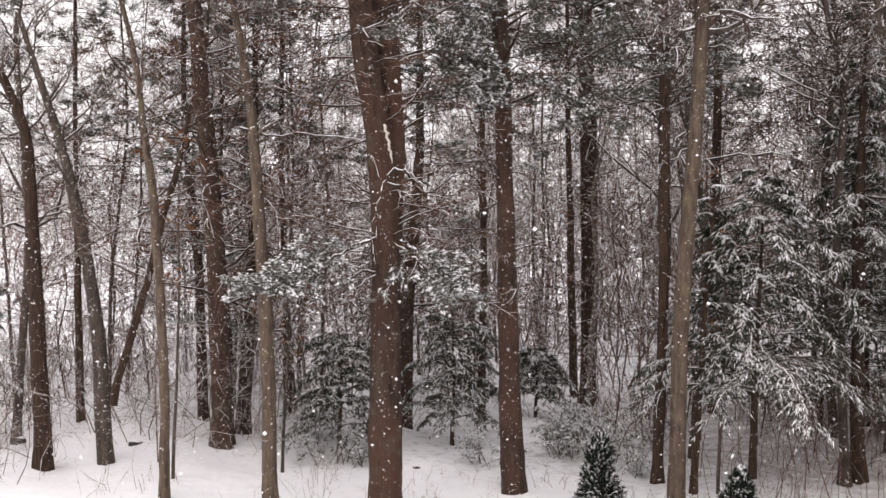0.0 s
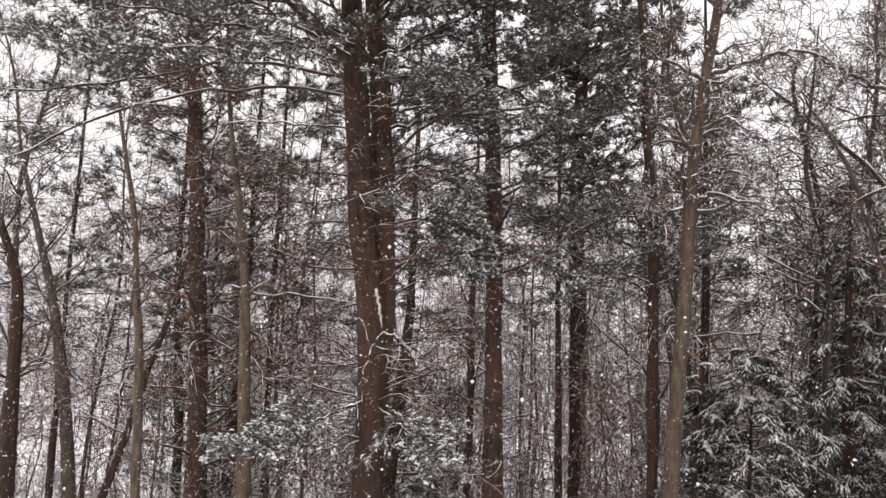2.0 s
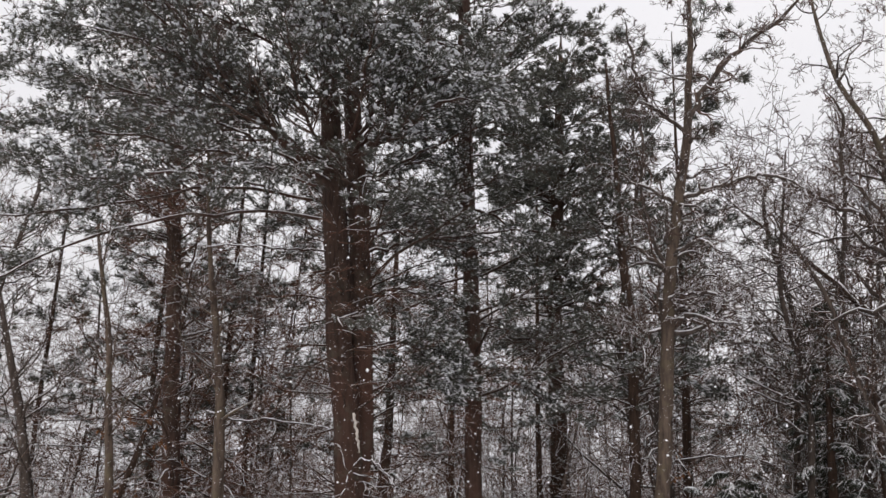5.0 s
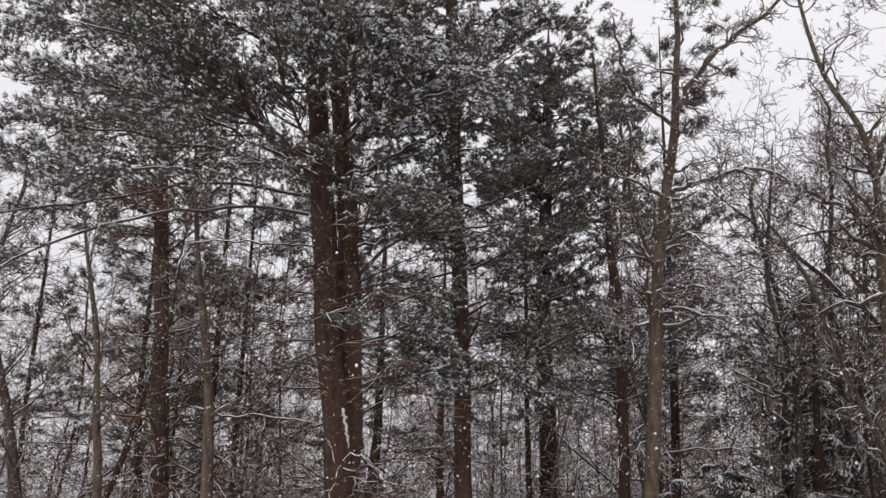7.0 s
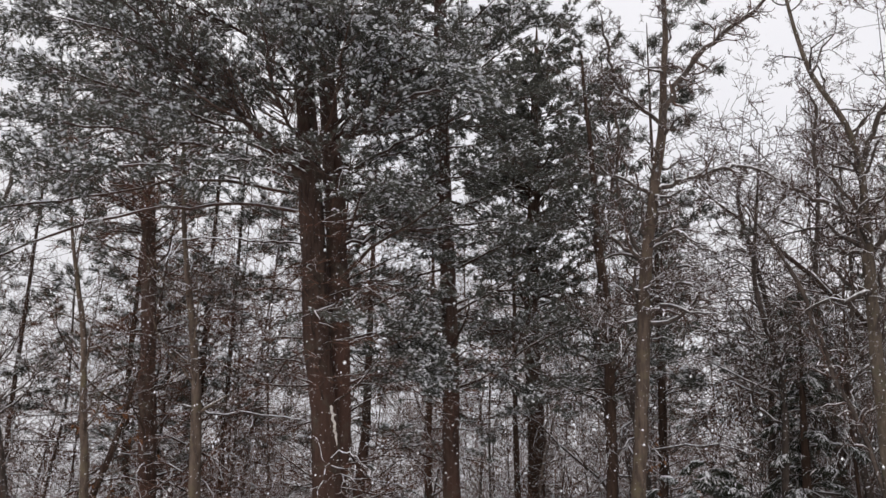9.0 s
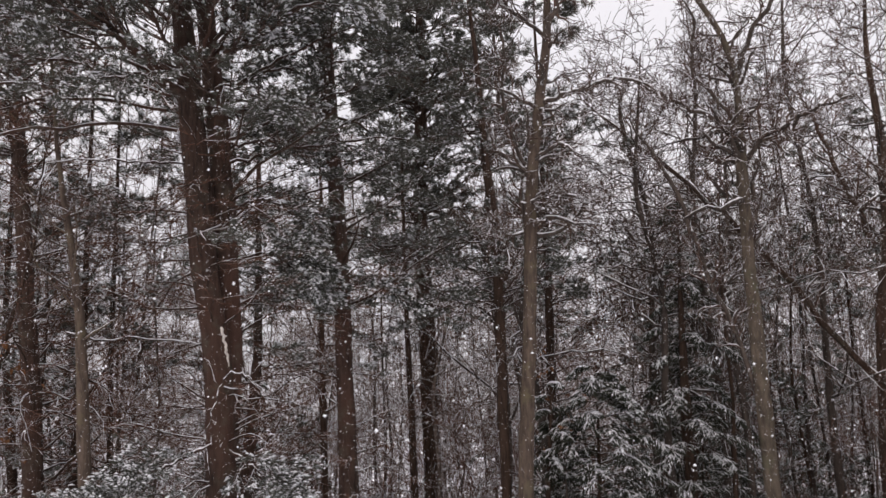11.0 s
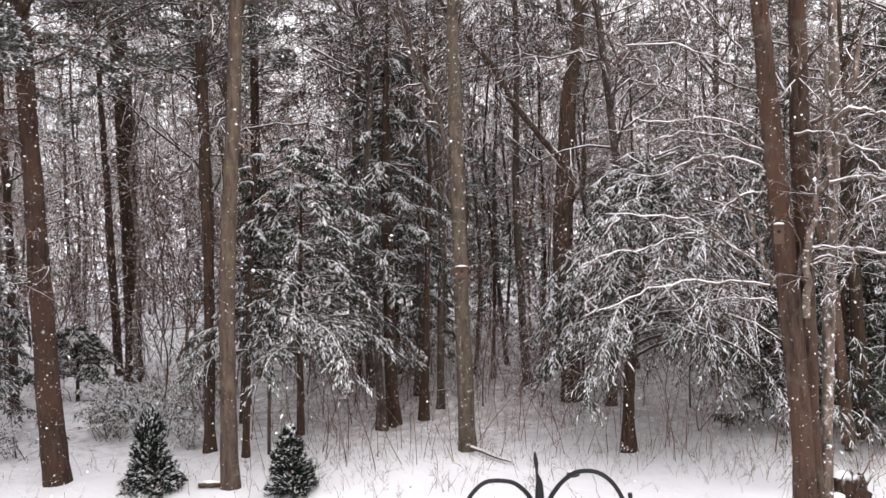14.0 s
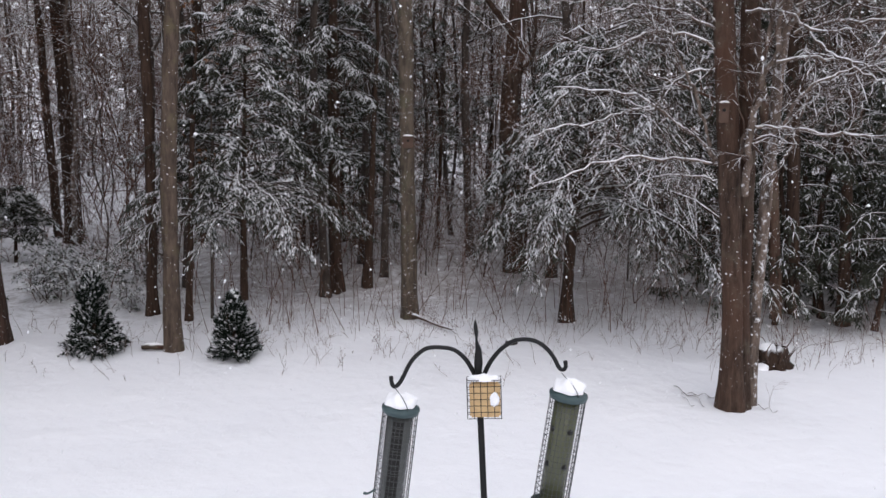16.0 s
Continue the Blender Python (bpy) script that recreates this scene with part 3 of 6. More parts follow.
needle_limb(pine, [(-1.35, 11.22, 7.30, 0.035), (-1.87, 10.99, 7.29, 0.032), (-2.37, 10.74, 7.29, 0.029), (-3.10, 10.40, 6.94, 0.025), (-3.97, 9.94, 6.58, 0.022), (-4.40, 9.59, 6.42, 0.019), (-4.76, 9.25, 6.33, 0.016)], 18, 0.7, 5, 0.5)
needle_limb(pine, [(-1.16, 11.24, 7.69, 0.078), (-1.59, 11.09, 7.93, 0.066), (-2.01, 10.92, 8.27, 0.054), (-2.64, 10.68, 8.81, 0.043), (-3.17, 10.43, 9.18, 0.030), (-3.68, 10.15, 9.60, 0.018)], 52, 1.3, 6)
needle_limb(pine, [(-1.07, 11.35, 7.80, 0.058), (-0.69, 11.25, 8.02, 0.047), (-0.28, 11.15, 8.34, 0.038), (0.27, 11.02, 8.81, 0.028), (0.68, 10.88, 9.31, 0.018)], 28, 1.0, 6)
needle_limb(pine, [(-1.10, 11.35, 7.74, 0.050), (-1.85, 11.33, 8.27, 0.044), (-2.37, 11.31, 8.52, 0.037), (-3.27, 11.17, 8.49, 0.030), (-4.24, 10.93, 8.40, 0.022), (-4.93, 10.72, 8.50, 0.015)], 52, 1.3, 6)
needle_limb(pine, [(-1.37, 11.32, 8.49, 0.044), (-2.04, 11.22, 8.96, 0.037), (-2.75, 11.06, 9.16, 0.030), (-3.68, 10.79, 9.21, 0.023), (-4.55, 10.45, 8.90, 0.015)], 42, 1.2, 6)
needle_limb(pine, [(-1.46, 11.31, 8.87, 0.045), (-1.91, 11.14, 9.32, 0.038), (-2.61, 10.89, 9.56, 0.030), (-3.38, 10.57, 9.57, 0.022), (-4.08, 10.21, 9.47, 0.015)], 42, 1.2, 6)
needle_limb(pine, [(-0.89, 11.57, 8.78, 0.045), (-0.54, 11.44, 9.31, 0.038), (-0.04, 11.30, 9.67, 0.030), (0.48, 11.14, 9.36, 0.022), (0.91, 10.96, 8.81, 0.014)], 30, 1.0, 6)
for pts in ([(-1.03, 11.25, 7.78, 0.050), (-0.89, 10.89, 8.09, 0.040), (-0.75, 10.52, 8.45, 0.031), (-0.69, 10.15, 8.78, 0.022), (-0.56, 9.78, 9.09, 0.013)], [(-1.10, 11.25, 7.77, 0.050), (-1.36, 10.86, 8.05, 0.040), (-1.56, 10.48, 8.46, 0.031), (-1.61, 10.12, 8.86, 0.022), (-1.66, 9.76, 9.24, 0.014)], [(-0.84, 11.37, 8.06, 0.043), (-0.42, 11.02, 8.47, 0.036), (-0.01, 10.65, 8.69, 0.028), (0.45, 10.27, 8.67, 0.020), (0.82, 9.87, 8.13, 0.013)],
            [(-0.97, 11.36, 7.90, 0.043), (-0.50, 10.92, 8.65, 0.033), (-0.30, 10.46, 9.04, 0.023), (-0.04, 10.00, 9.24, 0.014)], [(-1.12, 11.24, 8.08, 0.043), (-1.23, 10.86, 8.67, 0.033), (-1.13, 10.51, 9.17, 0.024), (-1.07, 10.14, 9.66, 0.014)]):
    needle_limb(pine, pts, 36, 0.8, 5)
for pts in ([(-0.69, 11.58, 7.05, 0.043), (-0.14, 11.80, 7.39, 0.034), (0.58, 11.99, 7.82, 0.025), (1.49, 12.11, 8.21, 0.015)], [(-0.73, 11.58, 7.63, 0.044), (-0.22, 11.73, 8.08, 0.035), (0.50, 11.86, 8.54, 0.025), (1.41, 11.92, 9.01, 0.016)], [(-0.65, 11.58, 6.76, 0.039), (-0.00, 11.83, 7.05, 0.032), (0.72, 12.05, 7.19, 0.024), (1.41, 12.22, 7.20, 0.015)],
            [(-0.77, 11.57, 8.07, 0.044), (-0.36, 11.53, 8.59, 0.035), (0.13, 11.47, 9.05, 0.025), (0.70, 11.38, 9.42, 0.015)], [(-1.03, 11.45, 7.55, 0.043), (-0.66, 11.18, 7.62, 0.033), (-0.23, 10.90, 7.38, 0.023), (0.11, 10.60, 7.01, 0.013)], [(-1.09, 11.25, 7.70, 0.039), (-1.34, 10.92, 7.67, 0.030), (-1.69, 10.57, 7.48, 0.021), (-2.01, 10.20, 7.26, 0.013)]):
    needle_limb(pine, pts, 30, 0.95, 5)
needle_limb(pine, [(-0.69, 11.28, 3.43, 0.030), (-1.07, 11.07, 3.27, 0.025), (-1.43, 10.86, 3.09, 0.021), (-1.78, 10.63, 2.93, 0.017), (-2.02, 10.41, 2.88, 0.012)], 60, 0.7)
needle_limb(pine, [(-0.62, 11.28, 3.37, 0.030), (-0.35, 11.09, 3.17, 0.024), (-0.06, 10.90, 2.95, 0.018), (0.23, 10.70, 2.77, 0.013)], 46, 0.65)
needle_limb(pine, [(-0.57, 11.59, 5.03, 0.028), (-0.23, 11.66, 5.15, 0.023), (0.18, 11.73, 5.19, 0.019), (0.53, 11.79, 5.06, 0.014)], 34, 0.6)
needle_limb(pine, [(-0.54, 11.59, 5.51, 0.028), (-0.16, 11.67, 5.66, 0.023), (0.25, 11.73, 5.60, 0.019), (0.53, 11.79, 5.41, 0.014)], 34, 0.6)
for pts in ([(-0.69, 11.78, 6.99, 0.036), (-0.38, 12.06, 7.21, 0.030), (-0.01, 12.33, 7.19, 0.023), (0.39, 12.59, 7.13, 0.015)], [(-0.62, 11.78, 6.25, 0.036), (-0.27, 12.00, 6.43, 0.029), (0.10, 12.20, 6.38, 0.022), (0.41, 12.39, 6.14, 0.015)], [(-0.73, 11.78, 7.68, 0.037), (-0.35, 12.06, 8.13, 0.030), (0.03, 12.33, 8.33, 0.023), (0.43, 12.59, 8.29, 0.016)],
            [(-0.55, 11.79, 5.61, 0.032), (-0.17, 11.87, 5.71, 0.026), (0.20, 11.93, 5.52, 0.020), (0.49, 11.99, 5.26, 0.014)], [(-0.79, 11.57, 8.31, 0.033), (-0.28, 11.86, 8.37, 0.028), (0.17, 12.13, 8.59, 0.022), (0.48, 12.39, 8.97, 0.016)]):
    needle_limb(pine, pts, 24, 0.8, 5)
for pts in ([(-1.29, 11.13, 7.45, 0.032), (-2.13, 10.69, 7.61, 0.027), (-2.88, 10.2, 7.58, 0.023), (-3.58, 9.66, 7.45, 0.02), (-4.17, 9.09, 7.27, 0.013)],
            [(-1.44, 11.11, 7.66, 0.035), (-2.36, 10.64, 8.01, 0.028), (-3.17, 10.12, 8.09, 0.024), (-3.81, 9.57, 8.07, 0.017), (-4.15, 9.21, 8.0, 0.013)],
            [(-1.86, 10.84, 7.32, 0.024), (-2.72, 10.24, 7.26, 0.02), (-3.42, 9.61, 6.86, 0.016), (-4.03, 8.93, 6.81, 0.009)],
            [(-1.74, 11.06, 8.07, 0.036), (-2.54, 10.6, 8.58, 0.028), (-3.3, 10.07, 8.78, 0.021), (-3.93, 9.63, 8.71, 0.014)],
            [(-1.05, 11.3, 7.4, 0.13), (-1.31, 11.22, 7.63, 0.11), (-2.09, 10.9, 8.29, 0.085), (-2.7, 10.56, 8.92, 0.06), (-3.15, 10.23, 9.4, 0.022), (-3.6, 9.97, 9.82, 0.015)]):
    needle_limb(pine, pts, 44, 0.95, 6)
for pts in ([(-0.95, 11.3, 7.55, 0.1), (-0.89, 11.16, 7.78, 0.085), (-0.34, 10.79, 8.1, 0.06), (0.32, 10.4, 8.39, 0.02), (0.89, 10.06, 8.11, 0.013)],
            [(-0.93, 11.16, 7.85, 0.032), (-0.43, 10.79, 8.47, 0.025), (0.04, 10.4, 8.82, 0.021), (0.63, 10.08, 8.4, 0.013)],
            [(-1.05, 11.15, 8.07, 0.032), (-1.14, 10.74, 8.87, 0.025), (-0.86, 10.36, 9.14, 0.021), (-0.24, 10.1, 8.87, 0.014)],
            [(-1.08, 11.15, 8.45, 0.029), (-1.5, 10.7, 9.06, 0.025), (-1.34, 10.31, 9.31, 0.018), (-0.92, 10.06, 9.26, 0.014)]):
    needle_limb(pine, pts, 34, 0.7, 6, laden=0.95)
add_limb(pine, [(-1.14, 11.34, 6.68, 0.021), (-1.67, 10.97, 6.59, 0.017), (-2.13, 10.59, 6.50, 0.013), (-2.43, 10.22, 6.34, 0.010)], BARK_PINE, True, 12, 0.5, 4)
add_limb(pine, [(-0.68, 11.13, 4.70, 0.030), (-0.62, 11.06, 4.51, 0.028), (-0.58, 10.98, 4.25, 0.026)], BARK_BIRCH, False, label="pale broken branch stub")
add_limb(pine, [(-0.56, 11.09, 4.20, 0.013), (-0.66, 11.03, 4.05, 0.012), (-0.75, 10.97, 3.78, 0.011), (-0.83, 10.92, 3.45, 0.010), (-0.79, 10.87, 3.21, 0.010)], BARK_GREY, True, 8, 0.3, 3)
add_limb(pine, [(-0.56, 11.09, 4.20, 0.013), (-0.38, 11.03, 4.14, 0.011), (-0.23, 10.96, 3.99, 0.009), (-0.15, 10.90, 3.85, 0.006)], BARK_GREY, True, 6, 0.3, 3)

pine, P, R = tree_thing("white_pine", "tall straight white pine with red-brown bark standing in snow", [(0.94, 12.67, -0.00, 0.162), (0.88, 12.67, 1.31, 0.140), (0.84, 12.68, 2.80, 0.123), (0.81, 12.68, 4.30, 0.109), (0.77, 12.68, 6.16, 0.107), (0.63, 12.69, 8.33, 0.104), (0.57, 12.69, 10.10, 0.093), (0.53, 12.69, 11.61, 0.080)] + [(0.4, 12.7, 15.5, 0.04)], BARK_PINE, sides=24, flare=0.14)
bare_crown(pine, P, R, 0.15, 26, 1.2, BARK_DARK, -0.02, 78, 5, 4, 2, twig_mat=TWIG_RED, separate=True, u1=0.4, thick=0.1, flat=True, lace=0.25, rmin=0.004)
pine_crown(pine, P, R, 0.33, 74, 2.2, separate=True, ks=(7, 4, 2), u1=0.78)
needle_limb(pine, [(0.64, 12.68, 9.20, 0.037), (0.88, 12.57, 9.78, 0.030), (1.27, 12.44, 10.18, 0.024), (1.74, 12.28, 10.57, 0.017)], 40, 0.9)
needle_limb(pine, [(0.80, 12.67, 5.41, 0.026), (1.15, 12.58, 5.41, 0.023), (1.47, 12.48, 5.27, 0.019), (1.72, 12.38, 5.04, 0.015)], 16, 0.5)
pine, P, R = tree_thing("white_pine", "dark white pine with a dense snowy crown among brush", [(3.05, 20.05, 0.00, 0.169), (3.04, 20.05, 2.46, 0.167), (3.02, 20.05, 5.41, 0.168), (2.98, 20.06, 6.86, 0.163), (2.94, 20.06, 7.92, 0.159), (3.03, 20.05, 11.28, 0.128), (3.10, 20.04, 13.80, 0.067)] + [(3.12, 20.0, 14.7, 0.012)], BARK_DARK)
pine_crown(pine, P, R, 0.47, 130, 2.2, 7, 5, 11, needle=0.11, width=0.026, shorten=0.3, separate=True, ks=(7, 3, 2), share=0.0, u1=0.95)
pine, P, R = tree_thing("white_pine", "slim dark pine with broken side branches", [(2.98, 13.34, 0.00, 0.07), (3.05, 13.32, 1.91, 0.07), (3.06, 13.32, 4.29, 0.077), (3.07, 13.32, 5.32, 0.073), (3.05, 13.32, 6.30, 0.074), (2.96, 13.34, 7.37, 0.059), (2.91, 13.36, 8.69, 0.039)] + [(2.8, 13.4, 10.5, 0.02)], BARK_DARK)
pine_crown(pine, P, R, 0.48, 56, 1.6, 6, 4, separate=True)
pine, P, R = tree_thing("white_pine", "tall dark pine with bare reddish dead branches", [(-3.60, 15.68, 0.00, 0.174), (-3.68, 15.66, 2.66, 0.156), (-3.79, 15.63, 4.50, 0.142), (-3.91, 15.60, 5.51, 0.134), (-3.94, 15.59, 6.29, 0.125), (-4.17, 15.53, 8.71, 0.110), (-4.37, 15.48, 10.78, 0.083), (-4.54, 15.43, 12.65, 0.060)], BARK_PINE)
bare_crown(pine, P, R, 0.16, 90, 2.7, BARK_DARK, 0.0, 80, 8, 6, 1, ks=(7, 4, 2), share=0.15, crook=0.26, thick=0.16, twig_mat=TWIG_RED, separate=True, flat=True, lace=0.3, rmin=0.0048)
pine_crown(pine, P, R, 0.62, 40, 2.6, separate=True, ks=(7, 4, 2))
add_limb(pine, [(-2.56, 12.13, 4.78, 0.026), (-2.41, 12.08, 4.71, 0.023), (-2.19, 12.04, 4.67, 0.021), (-1.86, 12.02, 4.69, 0.019), (-1.30, 12.01, 4.64, 0.016), (-1.01, 11.96, 4.60, 0.014)], BARK_GREY, True, 10, 0.4, 3, label="dead snow-lined branch")

beech, P, R = tree_thing("beech_tree", "slender beech with smooth tan-grey bark in the snow", [(2.80, 11.46, 0.00, 0.115), (2.81, 11.46, 1.53, 0.093), (2.85, 11.45, 2.79, 0.089), (2.94, 11.43, 4.21, 0.086), (3.03, 11.40, 5.54, 0.081), (3.10, 11.38, 6.66, 0.072), (3.34, 11.32, 8.15, 0.060)] + [(3.43, 11.29, 8.69, 0.049), (3.38, 11.26, 9.16, 0.044), (3.47, 11.19, 9.62, 0.038), (3.41, 11.17, 10.10, 0.032), (3.46, 11.11, 10.58, 0.027), (3.42, 11.09, 11.25, 0.021)], BARK_TAN, flare=0.12, trunk_label="smooth tan trunk with flecks of snow")
bare_crown(beech, P, R, 0.5, 30, 1.3, BARK_GREY, 0.02, 65, 6, 5, 2, separate=True, crook=0.42, thick=0.5, ks=(9, 5, 3), lace=0.4, share=0.4, rmin=0.004)


def beech_limb(pts):
    add_limb(beech, pts, BARK_GREY, True, 34, 0.6, 5, fine=3, crook=0.42, share=0.5, thick=0.9, least=0.0045)


beech_limb([(3.36, 11.31, 8.38, 0.045), (3.50, 11.11, 8.93, 0.040), (3.90, 10.82, 9.40, 0.034), (4.37, 10.48, 9.66, 0.029), (4.69, 10.17, 10.04, 0.023)])
beech_limb([(3.24, 11.35, 7.53, 0.037), (3.85, 11.37, 7.79, 0.031), (4.44, 11.37, 7.97, 0.026), (4.94, 11.38, 7.78, 0.019)])
beech_limb([(3.36, 11.31, 8.38, 0.034), (3.25, 11.45, 8.72, 0.031), (2.93, 11.64, 8.99, 0.027), (2.83, 11.77, 9.64, 0.024), (2.75, 11.89, 10.40, 0.021)])
beech_limb([(3.09, 11.39, 6.59, 0.029), (2.95, 11.48, 7.05, 0.026), (2.81, 11.56, 7.76, 0.022), (2.91, 11.59, 8.48, 0.019), (2.72, 11.69, 9.26, 0.016)])
beech_limb([(2.98, 11.42, 5.88, 0.021), (2.75, 11.34, 5.81, 0.018), (2.55, 11.25, 5.98, 0.014), (2.43, 11.14, 5.99, 0.010)])
beech_limb([(2.97, 11.42, 6.26, 0.021), (3.21, 11.22, 6.27, 0.018), (3.50, 10.99, 6.27, 0.014), (3.65, 10.80, 6.11, 0.010)])

poletree, P, R = tree_thing("birch_tree", "slender grey-brown tree with forked snow-lined limbs", [(6.12, 11.56, 0.00, 0.115), (6.08, 11.58, 2.04, 0.101), (6.06, 11.59, 4.25, 0.093), (6.05, 11.59, 5.37, 0.078), (6.08, 11.58, 7.19, 0.084)] + [(6.10, 11.59, 7.44, 0.052), (6.12, 11.56, 8.08, 0.047), (5.98, 11.61, 8.80, 0.041), (5.65, 11.75, 9.41, 0.035), (5.50, 11.80, 10.14, 0.028), (5.40, 11.83, 10.87, 0.022)], BARK_OLIVE, flare=0.12)


def birch_limb(pts):
    add_limb(poletree, pts, BARK_GREY, True, 34, 0.65, 5, fine=3, crook=0.42, share=0.5, thick=0.95, least=0.0045)


birch_limb([(6.13, 11.58, 6.87, 0.044), (6.31, 11.29, 7.19, 0.037), (6.72, 10.86, 7.35, 0.030), (7.03, 10.46, 7.45, 0.023)])
birch_limb([(6.13, 11.58, 8.09, 0.041), (6.35, 11.54, 8.75, 0.037), (6.71, 11.42, 9.21, 0.032), (7.17, 11.23, 9.73, 0.027), (7.51, 11.10, 10.29, 0.022)])
birch_limb([(6.14, 11.57, 7.04, 0.036), (5.77, 11.72, 7.56, 0.031), (5.18, 11.96, 7.96, 0.026), (4.77, 12.09, 8.25, 0.020)])
birch_limb([(6.04, 11.62, 3.71, 0.035), (5.77, 11.69, 4.71, 0.033), (5.47, 11.77, 5.55, 0.032), (5.28, 11.79, 6.39, 0.030), (4.98, 11.86, 7.00, 0.029), (4.67, 11.92, 7.60, 0.028)])
birch_limb([(6.09, 11.60, 7.45, 0.032), (5.86, 11.55, 7.66, 0.028), (5.45, 11.58, 8.15, 0.024), (5.51, 11.39, 8.81, 0.020), (5.22, 11.36, 9.28, 0.016)])
bare_crown(poletree, P, R, 0.5, 30, 1.6, BARK_GREY, 0.02, 62, 6, 5, 2, separate=True, crook=0.42, thick=0.55, ks=(9, 5, 3), lace=0.4, share=0.4, rmin=0.004)

oak, P, R = tree_thing("oak_tree", "brown forked tree with a snow-laden slanting limb", [(9.28, 13.64, -0.08, 0.159), (9.13, 13.74, 2.43, 0.156), (9.21, 13.69, 3.69, 0.146), (9.26, 13.65, 5.11, 0.127), (9.42, 13.54, 6.04, 0.1), (9.5, 13.48, 7.77, 0.072), (9.42, 13.5, 9.4, 0.04), (9.6, 13.5, 11.2, 0.008)], BARK_MAPLE)
for pts in ([(9.10, 13.64, 4.06, 0.097), (8.59, 13.90, 4.82, 0.090), (8.09, 14.14, 5.59, 0.084), (7.65, 14.31, 6.36, 0.078), (7.04, 14.56, 7.04, 0.072), (6.41, 14.78, 7.71, 0.067), (5.77, 14.98, 8.38, 0.061), (5.13, 15.16, 9.03, 0.055)], [(9.24, 13.67, 6.30, 0.084), (9.06, 13.73, 6.92, 0.075), (8.92, 13.76, 7.30, 0.067), (8.70, 13.84, 8.07, 0.059), (8.45, 13.94, 8.85, 0.051)],
            [(9.39, 13.57, 6.34, 0.064), (9.78, 13.16, 7.05, 0.053), (10.15, 12.75, 7.73, 0.041), (10.50, 12.34, 8.30, 0.030)], [(9.32, 13.61, 3.31, 0.058), (9.46, 13.40, 3.78, 0.048), (9.38, 13.33, 5.08, 0.039), (9.51, 13.12, 5.90, 0.029)]):
    add_limb(oak, pts, BARK_MAPLE, 1.45, 22, 1.0, 6, share=0.4)
bare_crown(oak, P, R, 0.5, 18, 2.2, BARK_GREY, 0.04, 60, 6, 5, 1, separate=True)

maple, P, R = tree_thing("maple_tree", "twin-stemmed maple plastered with snow at the lawn's edge", [(7.23, 6.65, 0.00, 0.128), (7.20, 6.68, 0.73, 0.110), (7.15, 6.74, 1.88, 0.106), (7.08, 6.81, 2.99, 0.101), (7.01, 6.88, 4.06, 0.096), (6.89, 7.01, 6.10, 0.066)] + [(6.85, 6.85, 8.5, 0.04)], BARK_MAPLE, sides=26, flare=0.2)
s, P2, R2 = trunk_shape([(7.34, 6.62, 0.0, 0.105), (7.34, 6.66, 0.42, 0.092), (7.33, 6.68, 1.09, 0.086), (7.35, 6.71, 1.96, 0.082), (7.36, 6.77, 2.78, 0.088), (7.37, 6.83, 3.89, 0.094), (7.4, 6.87, 4.71, 0.09), (7.4, 6.88, 5.6, 0.08), (7.45, 6.8, 8.0, 0.03)], 20, 0.13, 0.2, 0.045)
part("second_stem", s, BARK_MAPLE, maple, "dark stem with snow caught in its bark")
s, P3, R3 = trunk_shape([(7.5, 6.64, -0.02, 0.062), (7.54, 6.68, 1.0, 0.058), (7.66, 6.76, 1.8, 0.058), (7.74, 6.79, 2.6, 0.06), (7.78, 6.75, 3.6, 0.056), (7.8, 6.73, 4.38, 0.054), (7.77, 6.76, 5.1, 0.045), (7.85, 6.7, 7.5, 0.015)], 16, 0.13, 0.2, 0.05)
part("third_stem", s, BARK_SNOWED, maple, "grey stem plastered with snow")


def maple_limb(pts):
    add_limb(maple, pts, BARK_SNOWED, 0.8, 26, 0.65, 5, share=0.2, thick=0.42, crook=0.28)


maple_limb([(7.04, 6.82, 2.48, 0.035), (6.64, 6.97, 2.54, 0.030), (6.20, 7.12, 2.57, 0.026), (5.80, 7.22, 2.51, 0.021), (5.48, 7.24, 2.41, 0.017), (5.12, 7.28, 2.30, 0.013)])
maple_limb([(7.05, 6.81, 2.49, 0.041), (6.78, 6.91, 2.77, 0.035), (6.50, 7.01, 2.96, 0.029), (6.18, 7.14, 3.18, 0.024), (5.86, 7.25, 3.20, 0.019), (5.45, 7.41, 3.23, 0.014)])
maple_limb([(6.54, 7.30, 3.03, 0.026), (6.13, 7.39, 2.95, 0.022), (5.79, 7.40, 2.85, 0.018), (5.50, 7.37, 2.88, 0.014), (5.13, 7.39, 2.74, 0.011)])
maple_limb([(7.04, 6.82, 2.33, 0.023), (6.70, 7.02, 2.39, 0.017), (6.47, 7.09, 2.37, 0.011)])
maple_limb([(7.27, 6.58, 2.86, 0.035), (7.39, 6.28, 2.84, 0.030), (7.54, 5.94, 2.81, 0.025), (7.71, 5.54, 2.82, 0.021), (7.86, 5.16, 2.85, 0.017)])
maple_limb([(7.40, 6.43, 2.62, 0.032), (7.41, 6.23, 2.90, 0.028), (7.39, 6.06, 3.27, 0.024), (7.42, 5.84, 3.32, 0.021), (7.54, 5.48, 3.45, 0.017), (7.64, 5.13, 3.52, 0.014)])
maple_limb([(7.44, 6.38, 2.84, 0.023), (7.47, 6.23, 3.06, 0.019), (7.48, 6.12, 3.22, 0.015), (7.60, 5.86, 3.27, 0.011)])
maple_limb([(7.02, 6.83, 3.55, 0.035), (6.72, 6.99, 3.74, 0.029), (6.38, 7.17, 3.76, 0.024), (6.04, 7.33, 3.57, 0.019), (5.73, 7.45, 3.62, 0.014)])
